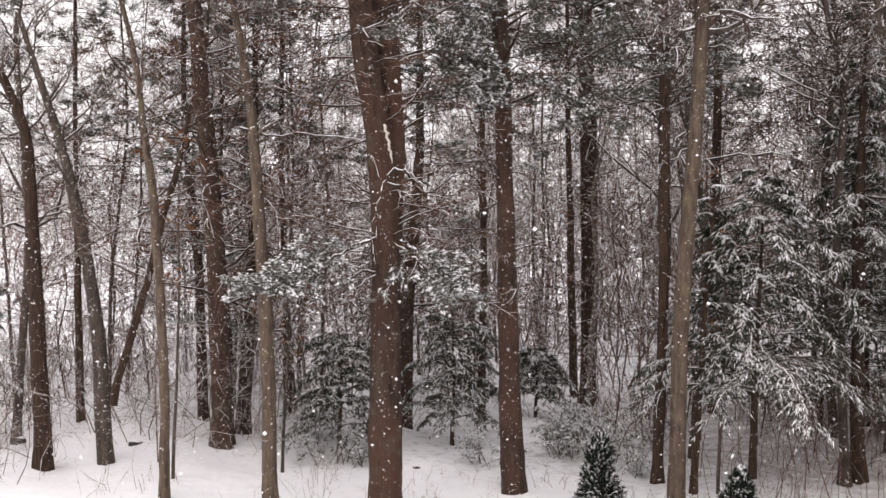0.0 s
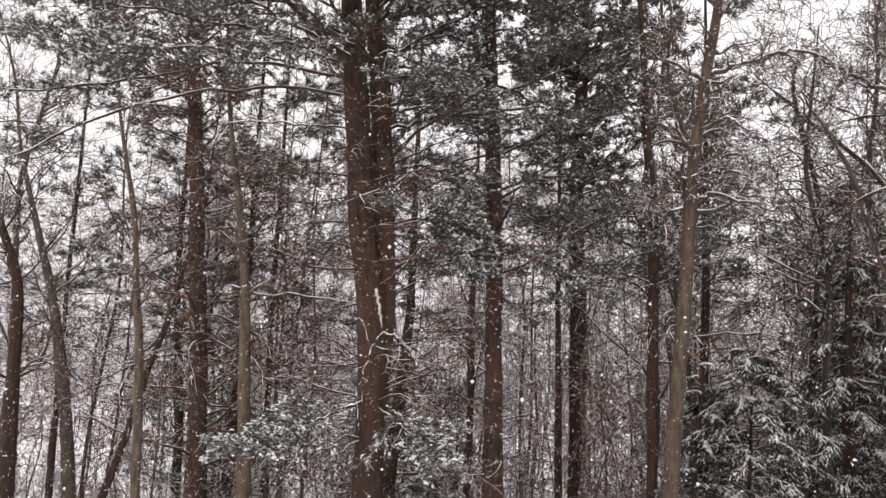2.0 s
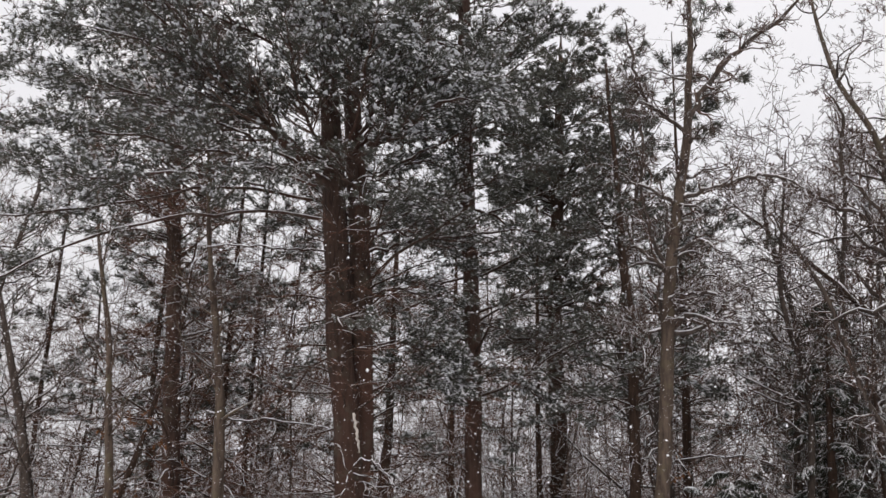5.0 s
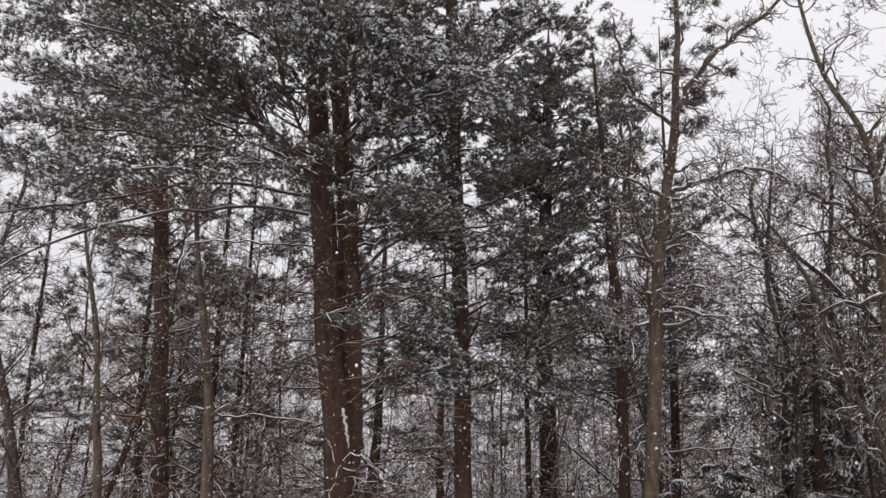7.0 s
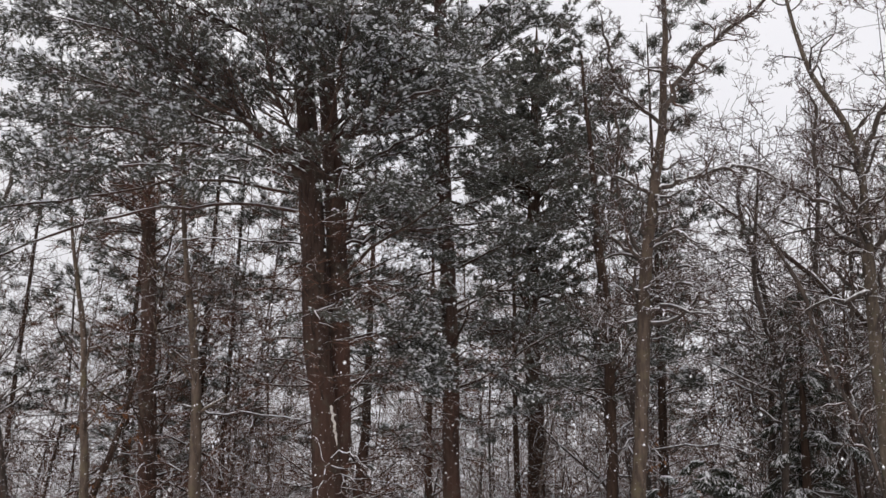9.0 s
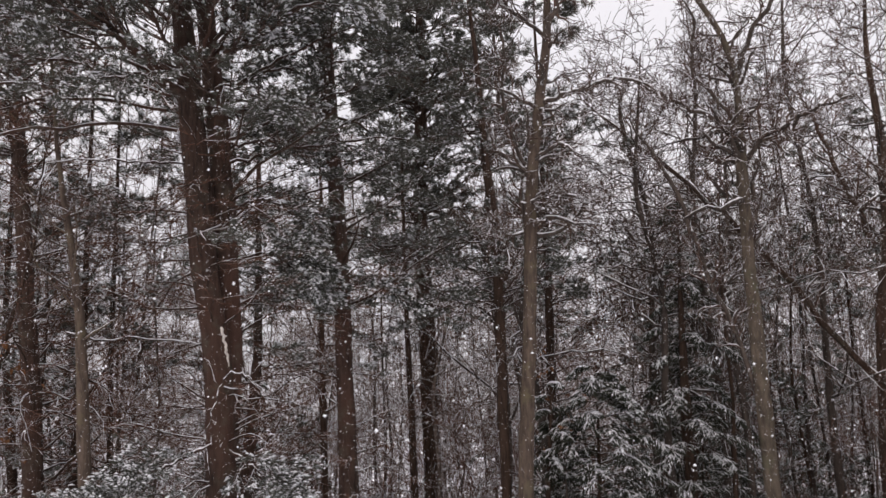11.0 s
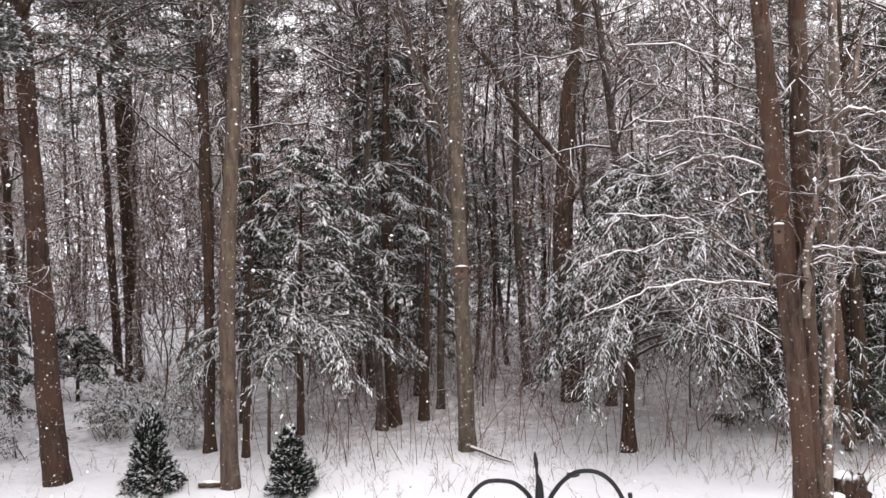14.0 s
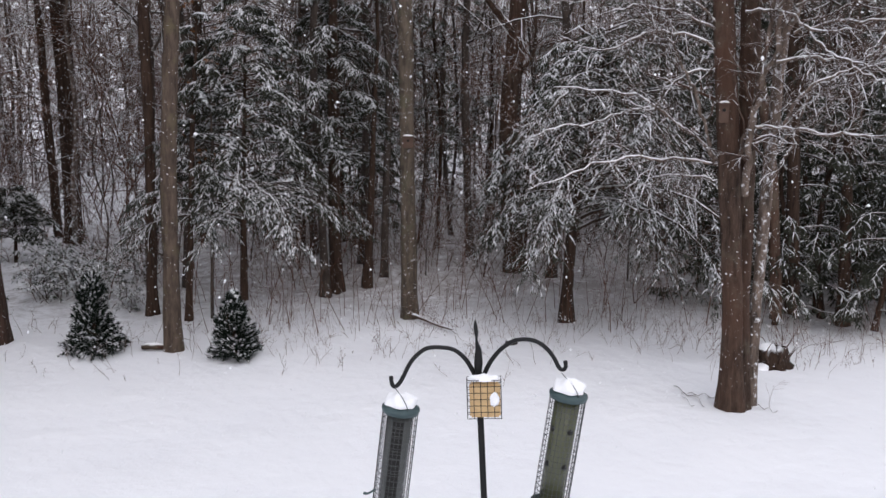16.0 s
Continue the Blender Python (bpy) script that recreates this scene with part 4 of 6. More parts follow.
maple_limb([(7.02, 6.83, 3.74, 0.035), (6.66, 7.10, 3.95, 0.028), (6.30, 7.33, 4.00, 0.021), (5.97, 7.52, 3.89, 0.014)])
maple_limb([(7.44, 6.38, 3.48, 0.029), (7.44, 6.06, 3.55, 0.024), (7.49, 5.68, 3.47, 0.018), (7.55, 5.26, 3.33, 0.014)])
maple_limb([(7.45, 6.37, 3.74, 0.029), (7.54, 6.05, 3.83, 0.024), (7.69, 5.63, 3.84, 0.019), (7.79, 5.27, 3.85, 0.014)])
maple_limb([(7.11, 6.75, 2.44, 0.058), (7.17, 6.65, 2.67, 0.054), (7.20, 6.59, 2.94, 0.049), (7.22, 6.54, 3.42, 0.045), (7.26, 6.46, 3.94, 0.041), (7.26, 6.43, 4.34, 0.037)])
maple_limb([(7.02, 6.84, 3.77, 0.026), (6.74, 6.91, 4.03, 0.022), (6.39, 7.03, 4.14, 0.018), (5.98, 7.18, 4.06, 0.014), (5.66, 7.26, 4.14, 0.011)])
maple_limb([(6.99, 6.87, 4.14, 0.026), (6.68, 6.97, 4.62, 0.022), (6.32, 7.09, 4.75, 0.018), (5.99, 7.18, 4.83, 0.015), (5.62, 7.28, 4.80, 0.011)])
maple_limb([(6.96, 6.90, 4.52, 0.023), (6.61, 6.96, 4.88, 0.020), (6.18, 7.08, 5.30, 0.017), (5.83, 7.12, 5.44, 0.014), (5.39, 7.21, 5.47, 0.011)])
for pts in ([(7.14, 6.56, 2.2, 0.046), (7.17, 6.53, 3.0, 0.043), (7.21, 6.49, 3.32, 0.04), (7.27, 6.42, 3.53, 0.034), (7.29, 6.4, 3.8, 0.034), (7.29, 6.4, 4.2, 0.031)], [(7.46, 6.5, 3.6, 0.042), (7.46, 6.35, 4.01, 0.04), (7.47, 6.35, 4.27, 0.038), (7.51, 6.3, 4.53, 0.035), (7.47, 6.19, 4.92, 0.026)],
            [(7.3, 6.39, 2.75, 0.023), (7.29, 6.24, 2.92, 0.023), (7.25, 6.14, 3.11, 0.02), (7.24, 5.99, 3.24, 0.017), (7.29, 5.78, 3.35, 0.014), (7.31, 5.59, 3.42, 0.011)], [(7.16, 6.54, 2.88, 0.017), (7.22, 6.32, 2.87, 0.017), (7.33, 6.05, 2.85, 0.017), (7.4, 5.8, 2.82, 0.014), (7.51, 5.49, 2.85, 0.011)],
            [(7.29, 6.16, 2.84, 0.014), (7.26, 6.12, 2.72, 0.014), (7.21, 6.19, 2.59, 0.011), (7.19, 6.21, 2.46, 0.008)], [(7.24, 6.45, 3.46, 0.017), (7.39, 6.12, 3.52, 0.017), (7.47, 5.87, 3.49, 0.014), (7.56, 5.58, 3.41, 0.014), (7.64, 5.31, 3.38, 0.011)],
            [(7.28, 6.41, 3.96, 0.031), (7.25, 6.29, 4.08, 0.025), (7.34, 6.19, 4.16, 0.023), (7.37, 5.99, 4.11, 0.022), (7.52, 5.8, 4.01, 0.02), (7.58, 5.56, 4.02, 0.017), (7.71, 5.38, 4.08, 0.014)], [(7.37, 6.3, 3.98, 0.02), (7.37, 6.15, 4.05, 0.017), (7.43, 5.92, 4.07, 0.017), (7.5, 5.67, 4.16, 0.014), (7.41, 5.79, 4.31, 0.011)],
            [(7.15, 6.7, 3.94, 0.017), (7.29, 6.4, 3.96, 0.02), (7.31, 6.22, 3.87, 0.02), (7.38, 6.13, 3.74, 0.017), (7.45, 5.74, 3.76, 0.011)], [(7.38, 6.13, 3.74, 0.014), (7.38, 5.98, 3.6, 0.014), (7.42, 5.77, 3.49, 0.014), (7.48, 5.52, 3.33, 0.011), (7.59, 5.38, 3.27, 0.008)],
            [(7.45, 5.56, 3.51, 0.014), (7.52, 5.47, 3.6, 0.014), (7.55, 5.26, 3.6, 0.014)], [(7.33, 6.35, 4.01, 0.026), (7.3, 6.39, 4.22, 0.023), (7.26, 6.43, 4.43, 0.023), (7.28, 6.41, 4.84, 0.017)],
            [(6.99, 6.84, 2.5, 0.026), (6.79, 6.79, 2.9, 0.025), (6.7, 6.87, 3.2, 0.023), (6.54, 6.89, 3.47, 0.017), (6.37, 6.91, 3.69, 0.014)], [(7.0, 6.86, 3.43, 0.014), (6.66, 6.91, 3.36, 0.014), (6.44, 6.98, 3.24, 0.011), (6.38, 7.04, 2.99, 0.011), (6.08, 7.17, 3.11, 0.008)]):
    add_limb(maple, pts, BARK_SNOWED, 0.9, 10, 0.45, 4, share=0.25, thick=0.8)
bare_crown(maple, P, R, 0.5, 12, 2.0, BARK_MAPLE, 0.02, 65, 7, 5, 1, separate=True, share=0.15, thick=0.22, ks=(7, 4, 2))
bare_crown(maple, P2, R2, 0.35, 14, 1.4, BARK_MAPLE, 0.02, 65, 7, 5, 1, separate=True, share=0.15, thick=0.3, ks=(7, 4, 2))



def lesser_tree(name, label, pts, mat, crown):
    if name == "pine_trunk":
        (x0, y0, z0, r0), (x1, y1, z1, r1) = pts[-2:]
        pts = pts[:-1] + [(x1, y1, z1, max(r1, 0.05)), (x1 + (x1 - x0) * 0.5, y1, 12.8, 0.008)]
    else:
        (x0, y0, z0, r0), (x1, y1, z1, r1) = pts[-2:]
        lean, up = (x1 - x0) / (z1 - z0), min(1, r1 / 0.055)
        pts = pts + [(x1 + (lean * 2 + 0.1) * up, y1 + 0.1, z1 + 2.2 * up, r1 * 0.75), (x1 + (lean * 4 - 0.1) * up, y1, z1 + 4.6 * up, r1 * 0.4), (x1 + lean * 5 * up, y1, z1 + 6.5 * up, 0.006)]
    t, P, R = tree_thing(name, label, pts, mat, sides=14, flare=0.2)
    if name == "pine_trunk":
        bare_crown(t, P, R, 0.1, 46, crown[2] * 1.55, mat, 0.0, 78, 7, 6, 0, separate=True, twig_mat=TWIG_RED, ks=(7, 4, 2), u1=0.62, share=0.15, crook=0.26, thick=0.16, flat=True, lace=0.2, rmin=0.0055)
        pine_crown(t, P, R, 0.36, 34, 2.3, 6, 4, 9, needle=0.14, width=0.02, separate=True, ks=(7, 4, 2))
        return
    bare_crown(t, P, R, crown[0], crown[1], crown[2], mat, 0.03, 64, 6, 5, 1, separate=True, crook=0.16)


lesser_tree("maple_tree", "thin crooked dark trunk at the wood's edge", [(-5.98, 14.35, 0.00, 0.131), (-6.02, 14.33, 1.88, 0.115), (-6.07, 14.31, 3.57, 0.101), (-6.14, 14.28, 5.00, 0.078), (-6.68, 14.03, 6.33, 0.042)], BARK_DARK, (0.4, 22, 1.6))
lesser_tree("maple_tree", "crooked leaning trunk with forked limbs", [(-5.14, 14.60, 0.00, 0.126), (-5.22, 14.57, 1.86, 0.110), (-5.35, 14.53, 2.97, 0.100), (-5.54, 14.46, 4.00, 0.082), (-5.71, 14.39, 4.84, 0.069), (-6.06, 14.24, 6.05, 0.046), (-6.29, 14.15, 6.89, 0.028)], BARK_GREY, (0.35, 24, 1.6))
lesser_tree("young_maple", "slender orange-tan young maple trunk in snow", [(-3.66, 12.59, -0.00, 0.07), (-3.68, 12.58, 1.70, 0.06), (-3.75, 12.56, 3.18, 0.062), (-3.80, 12.54, 4.07, 0.054), (-3.92, 12.51, 4.87, 0.043), (-3.99, 12.49, 5.60, 0.039), (-4.30, 12.38, 7.03, 0.020)], BARK_TAN, (0.4, 20, 1.2))
lesser_tree("young_maple", "thin dark stem leaning steeply over brush", [(-4.88, 14.18, 1.06, 0.058), (-4.61, 14.27, 1.97, 0.058), (-4.38, 14.35, 2.81, 0.053), (-4.18, 14.40, 3.74, 0.049), (-3.95, 14.47, 4.51, 0.040), (-3.80, 14.51, 5.28, 0.027)], BARK_DARK, (0.5, 10, 0.9))
lesser_tree("beech_tree", "straight tan-grey beech trunk rising into pine boughs", [(-2.15, 11.88, 0.00, 0.096), (-2.16, 11.88, 1.44, 0.086), (-2.21, 11.87, 2.84, 0.078), (-2.29, 11.86, 3.89, 0.071), (-2.34, 11.85, 4.93, 0.061), (-2.49, 11.82, 5.90, 0.044), (-2.68, 11.77, 7.06, 0.026)], BARK_TAN, (0.45, 24, 1.3))
lesser_tree("pine_trunk", "dark slim pine trunk deeper in the wood", [(-4.48, 17.92, 0.00, 0.099), (-4.55, 17.91, 2.56, 0.087), (-4.71, 17.86, 4.35, 0.071), (-4.81, 17.84, 5.71, 0.049)], BARK_DARK, (0.25, 28, 1.6))
lesser_tree("pine_trunk", "dark leaning pine trunk in the wood", [(-3.60, 17.23, -0.00, 0.127), (-3.44, 17.26, 2.59, 0.104), (-3.39, 17.27, 4.11, 0.083), (-3.37, 17.27, 5.63, 0.057)], BARK_DARK, (0.25, 34, 1.8))
lesser_tree("pine_trunk", "thin dark trunk beside a white clearing", [(-2.95, 18.27, -0.00, 0.083), (-2.97, 18.26, 2.11, 0.071), (-3.05, 18.25, 4.15, 0.054)], BARK_DARK, (0.25, 30, 1.6))
lesser_tree("pine_trunk", "thin dark trunk in the wood", [(-6.82, 18.04, 0.00, 0.075), (-6.84, 18.03, 1.92, 0.068), (-6.87, 18.01, 4.14, 0.051)], BARK_DARK, (0.3, 24, 1.5))
lesser_tree("pine_trunk", "red-brown pine trunk standing in snow", [(-0.68, 17.38, 0.00, 0.136), (-0.66, 17.38, 2.07, 0.128), (-0.50, 17.39, 3.81, 0.102), (-0.40, 17.39, 5.14, 0.077), (-0.41, 17.39, 7.13, 0.052)], BARK_PINE, (0.25, 34, 1.9))
lesser_tree("young_maple", "thin straight brown stem in snow", [(0.70, 17.92, 0.00, 0.081), (0.77, 17.92, 2.56, 0.069), (0.75, 17.92, 5.19, 0.053), (0.73, 17.92, 6.77, 0.038)], BARK_MAPLE, (0.3, 24, 1.3))
lesser_tree("young_birch", "thin stem plastered with white snow", [(2.86, 18.78, 0.39, 0.051), (2.91, 18.76, 1.41, 0.047), (3.00, 18.73, 2.19, 0.043), (3.02, 18.71, 2.85, 0.039), (2.94, 18.70, 3.62, 0.035), (2.92, 18.69, 4.28, 0.032), (3.05, 18.65, 4.83, 0.028)], BARK_SNOWED, (0.5, 10, 0.9))
lesser_tree("pine_trunk", "slim dark stem beside the dense pine", [(2.63, 19.32, 0.33, 0.087), (2.59, 19.33, 3.63, 0.069), (2.54, 19.33, 5.33, 0.046)], BARK_DARK, (0.4, 18, 1.2))
lesser_tree("pine_trunk", "dark slim trunk behind the beech", [(4.59, 16.37, 0.55, 0.091), (4.61, 16.36, 3.52, 0.085), (4.65, 16.35, 6.37, 0.066), (4.67, 16.35, 7.78, 0.046)], BARK_DARK, (0.35, 34, 1.8))
lesser_tree("oak_tree", "dark trunk in shade behind the maple", [(10.40, 8.61, 0.31, 0.090), (10.33, 8.69, 2.11, 0.080), (10.28, 8.76, 3.58, 0.075), (10.23, 8.80, 4.71, 0.072)], BARK_DARK, (0.25, 30, 2.0))
lesser_tree("oak_tree", "slim brown trunk close behind the maple", [(9.90, 8.43, 0.34, 0.079), (9.79, 8.55, 2.15, 0.069), (9.63, 8.73, 3.43, 0.061), (9.54, 8.83, 4.54, 0.054)], BARK_MAPLE, (0.3, 22, 1.6))
lesser_tree("oak_tree", "dark trunk standing in deep snow", [(11.26, 8.44, 0.00, 0.089), (11.20, 8.52, 2.09, 0.071), (11.18, 8.54, 3.58, 0.074), (11.16, 8.57, 4.31, 0.066)], BARK_DARK, (0.25, 34, 2.0))
lesser_tree("oak_tree", "thin dark trunk deeper in the snowy wood", [(13.54, 9.89, 0.00, 0.080), (13.46, 9.99, 2.29, 0.059), (13.38, 10.11, 4.48, 0.049)], BARK_DARK, (0.25, 28, 2.0))
lesser_tree("oak_tree", "short dark trunk under hemlock boughs", [(6.44, 13.63, 0.00, 0.082), (6.49, 13.61, 0.94, 0.063), (6.54, 13.59, 2.27, 0.040)], BARK_DARK, (0.4, 20, 1.4))

for azim, far, high, lean in ((12.5, 16.5, 12.0, 0.4), (22.2, 17.5, 10.0, -0.5), (25.0, 16.8, 10.8, 0.3), (31.5, 17.5, 13.0, -0.3), (36.5, 15.8, 12.5, 0.5), (43.0, 18.0, 12.0, -0.4), (-24.0, 18.0, 10.0, 0.5)):
    x, y = far * math.sin(radians(azim)), far * math.cos(radians(azim))
    t, P, R = tree_thing("oak_tree", "tall leafless tree with a wide snow-lined crown", [(x, y, 0, 0.075), (x + lean * 0.5, y, 3.5, 0.062), (x - lean * 0.2, y + 0.2, 7, 0.046), (x + lean * 0.9, y + 0.2, 9.5, 0.035), (x + lean * 0.3, y, high, 0.008)], BARK_GREY, group="tall leafless trees", sides=10)
    bare_crown(t, P, R, 0.28, 34, 2.8, BARK_GREY, 0.03, 60, 8, 6, 1, separate=True, ks=(7, 4, 2), share=0.25, shorten=0.35, rmin=0.006, crook=0.4, thick=0.45, lace=0.3)

for azim, far, high, lean in ((14.6, 15.2, 8.8, 0.5), (22.8, 14.6, 9.2, -0.4), (26.3, 15.6, 9.6, 0.3)):
    x, y = far * math.sin(radians(azim)), far * math.cos(radians(azim))
    t, P, R = tree_thing("oak_tree", "slender leafless tree with a high snow-lined crown", [(x, y, 0, 0.062), (x + lean * 0.4, y, 3.5, 0.056), (x - lean * 0.2, y + 0.2, 5.5, 0.046), (x + lean * 0.8, y + 0.2, 7, 0.034), (x + lean * 0.3, y, high, 0.008)], BARK_GREY, group="tall leafless trees", sides=10)
    bare_crown(t, P, R, 0.5, 28, 2.2, BARK_GREY, 0.0, 70, 8, 6, 1, separate=True, ks=(9, 5, 2), share=0.35, shorten=0.3, rmin=0.0055, crook=0.4, thick=0.5, lace=0.35)

# ---- hemlocks with snow on their boughs ----
hem, P, R = tree_thing("hemlock_tree", "hemlock with tiered snow-dusted drooping boughs", [(5.92, 13.68, 0.00, 0.099), (5.90, 13.69, 3.50, 0.079), (5.94, 13.67, 5.43, 0.035), (5.97, 13.66, 6.14, 0.013)] + [(6.0, 13.65, 7.0, 0.008)], BARK_DARK)
hemlock_crown(hem, P, R, 1.9, 6.9, 50, 1.6, sides_n=24)
hem, P, R = tree_thing("hemlock_tree", "young hemlock with layered snow-dusted sprays", [(4.12, 12.75, 0.34, 0.053), (4.13, 12.75, 1.65, 0.038), (4.18, 12.73, 2.74, 0.025), (4.22, 12.72, 3.76, 0.012)], BARK_DARK)
hemlock_crown(hem, P, R, 1.25, 4.3, 52, 2.2, sides_n=30)
hem, P, R = tree_thing("hemlock_tree", "wide hemlock with long boughs weighed down by snow", [(7.98, 10.44, 0.00, 0.080), (8.01, 10.42, 1.28, 0.070), (8.16, 10.30, 2.44, 0.046), (8.26, 10.22, 3.20, 0.019)] + [(8.3, 10.2, 3.7, 0.01)], BARK_DARK)
hemlock_crown(hem, P, R, 1.2, 3.9, 54, 3.1, droop=-0.1, rise0=24, top=0.36, share=0.4, sides_n=34, finger=0.12, thick=0.0066, bias=(0.8, -0.6, 0.3), floor=0.75)
hem, P, R = tree_thing("hemlock_tree", "thin young hemlock beside the beech trunk", [(3.34, 12.76, 0.00, 0.048), (3.41, 12.74, 1.30, 0.039), (3.49, 12.72, 2.72, 0.031)] + [(3.6, 12.7, 4.2, 0.01)], BARK_DARK)
hemlock_crown(hem, P, R, 1.2, 4.1, 24, 1.0, sides_n=18)

for label, x, y, high, reach in (("young hemlock growing in the shade of the pines", 0.15, 16.2, 2.1, 1.35), ("small green hemlock in the shade behind the twin pine", -1.7, 15.6, 1.9, 1.2), ("low bushy hemlock on the snowy woodland floor", 1.78, 18.5, 1.3, 0.9)):
    hem, P, R = tree_thing("hemlock_tree", label, [(x, y, 0, 0.035), (x + 0.05, y, high * 0.5, 0.022), (x, y, high, 0.006)], BARK_DARK, sides=10, flare=0.15)
    hemlock_crown(hem, P, R, 0.3, high * 0.97, 34, reach, sides_n=18, share=0.28, floor=0.15, top=0.5, rise0=22)


def beech_sapling(label, at, high):
    x, y = at[0], at[1]
    t, P, R = tree_thing("beech_sapling", label, [(x, y, 0, 0.025), (x + 0.1, y, high * 0.5, 0.018), (x + 0.05, y + 0.1, high, 0.004)], BARK_GREY, "sapling", "leafy beech saplings", sides=8, flare=0.1)
    A, B, C = bare_crown(t, P, R, 0.3, 14, 0.9, BARK_GREY, 0.02, 66, 5, 3, separate=True)
    f = Shape()
    sprays(f, B[RNG.random(len(B)) < 0.5], 4, 0.075, 0.04, 0.5, 0.5, True)
    part("foliage", f, BEECH_LEAF, t, "dry orange-brown leaves still hanging", smooth=False)


beech_sapling("young beech still holding dry orange leaves", (3.64, 12.69, 0.73), 4.6)
beech_sapling("young beech with dry brown leaves beside the maple", (-3.86, 13.67, 0.34), 5.0)
beech_sapling("thin beech sapling with a few dry leaves", (-2.40, 14.30, 0.20), 3.6)

# ---- the wood behind: a few kinds of tree, many times over ----
def wood_tree(kind):
    h = {"sapling": 4.6, "bare": 12.0, "tall": 14.0, "pine": 15.0, "hemlock": 6.0, "far": 6.5}[kind]
    label = {"sapling": "thin leafless sapling with a tangle of frosted twigs", "bare": "leafless grey woodland tree dusted with snow", "tall": "tall leafless brown woodland tree dusted with snow",
             "pine": "snow-dusted dark pine in the wood behind", "hemlock": "snow-dusted young hemlock in the wood behind", "far": "dark young hemlock deep in the wood"}[kind]
    g = 0.6 if kind in ("hemlock", "far") else 1
    w = 0.016 if kind == "sapling" else 0.046 if kind in ("bare", "tall") else (0.062 if kind == "pine" else 0.095) * g
    pts = [(0, 0, 0, w), (0.18, 0.05, h * 0.22, w * 0.85), (-0.08, 0.14, h * 0.45, w * 0.65), (0.22, -0.1, h * 0.7, w * 0.4), (0.1, 0, h, 0.006)]
    t, P, R = tree_thing("woodland_tree", label, pts, BARK_DARK if kind in ("pine", "hemlock", "far") else BARK_GREY, group="trees of the wood", sides=8)
    if kind == "sapling":
        bare_crown(t, P, R, 0.06, 26, 1.5, BARK_GREY, 0.02, 64, 6, 4, 0, thick=0.4, crook=0.3, rmin=0.0052, sides=(4, 3, 3), ks=(5, 3, 2), share=0.15, shorten=0.5, twig_mat=TWIG_RED)
        return t
    if kind == "pine":
        pine_crown(t, P, R, 0.2, 40, 2.7, 4, 4, 7, needle=0.18, width=0.032, ends=2, rmin=0.006, share=0, ks=(5, 3, 2), sides=(4, 3, 3), shorten=0.55)
    elif kind == "hemlock":
        hemlock_crown(t, P, R, 0.8, 5.8, 30, 1.8, sides_n=12, fingers=5, leaf=5, length=0.07, width=0.022, separate=False, finger=0.16, thick=0.0095, share=0.28)
    elif kind == "far":
        hemlock_crown(t, P, R, 0.3, 6.3, 34, 1.9, sides_n=8, fingers=5, leaf=4, length=0.1, width=0.03, separate=False, finger=0.2, thick=0.01, share=0.25)
    else:
        bare_crown(t, P, R, 0.12, 34, 2.9 if kind == "bare" else 2.5, BARK_GREY, 0.015, 68, 6, 6, 0, thick=0.3, crook=0.28, rmin=0.0078, sides=(4, 3, 3), ks=(5, 3, 2), share=0.12, shorten=0.25, twig_mat=TWIG_FROST_HAZE if kind == "bare" else TWIG_RED)
    return t


protos = [wood_tree("bare"), wood_tree("tall"), wood_tree("pine"), wood_tree("hemlock"), wood_tree("far")]
place = random.Random(5)


def scatter(count, az0, az1, r0, r1, gap, taken, skip=None):
    out = []
    for _ in range(count):
        for _try in range(40):
            azim, r = place.uniform(az0, az1), math.sqrt(place.uniform(r0 * r0, r1 * r1))
            x, y = r * math.sin(radians(azim)), r * math.cos(radians(azim))
            if skip and skip(azim, r):
                continue
            if all(math.hypot(x - a, y - b) > gap for a, b in taken):
                taken.append((x, y))
                out.append((x, y))
                break
    return out


def spread_copies(proto_list, weights, spots, low, high, used):
    for x, y in spots:
        i = place.choices(range(len(proto_list)), weights)[0]
        k = place.uniform(low, high)
        m = Matrix.Translation((x, y, float(ground_height(x, y)) - 0.03)) @ Matrix.Rotation(place.uniform(0, 6.28), 4, "Z") @ Matrix.Rotation(radians(place.uniform(-4, 4)), 4, "X") @ Matrix.Diagonal((k, k, k, 1))
        if not -27.5 < math.degrees(math.atan2(x, y)) < 58.5:
            continue
        if i in used:
            copy_thing(proto_list[i], m)
        else:
            proto_list[i].matrix_basis = m
            used.add(i)


taken, used = [], set()
pond = lambda azim, r: (azim < -13 and r > 26) or (2.5 < azim < 13 and r < 30) or 16.0 < azim < 21.0
spread_copies(protos, [4, 4, 1, 0, 0], scatter(18, -32, 6, 18, 36, 1.5, taken, pond), 0.75, 1.05, used)
spread_copies(protos, [4, 4, 4, 0, 0], scatter(30, 6, 66, 18, 34, 1.5, taken, pond), 0.75, 1.05, used)
spread_copies(protos, [0, 0, 0, 1, 0], scatter(11, 14, 64, 16.5, 21, 1.8, taken, pond), 0.7, 1.1, used)
spread_copies(protos, [0, 0, 0, 0, 1], scatter(6, -5, 13, 22, 29, 1.4, taken, pond), 0.5, 0.85, used)
spread_copies(protos, [2, 0, 0, 0, 1], scatter(9, 1, 13, 28, 36, 1.4, taken), 0.9, 1.4, used)
spread_copies(protos, [0, 0, 0, 0, 1], scatter(22, 18, 64, 20, 31, 1.6, taken, pond), 0.7, 1.25, used)
spread_copies(protos, [1, 3, 3, 0, 0], scatter(9, -13, -2, 17, 25, 1.2, taken), 0.7, 0.95, used)
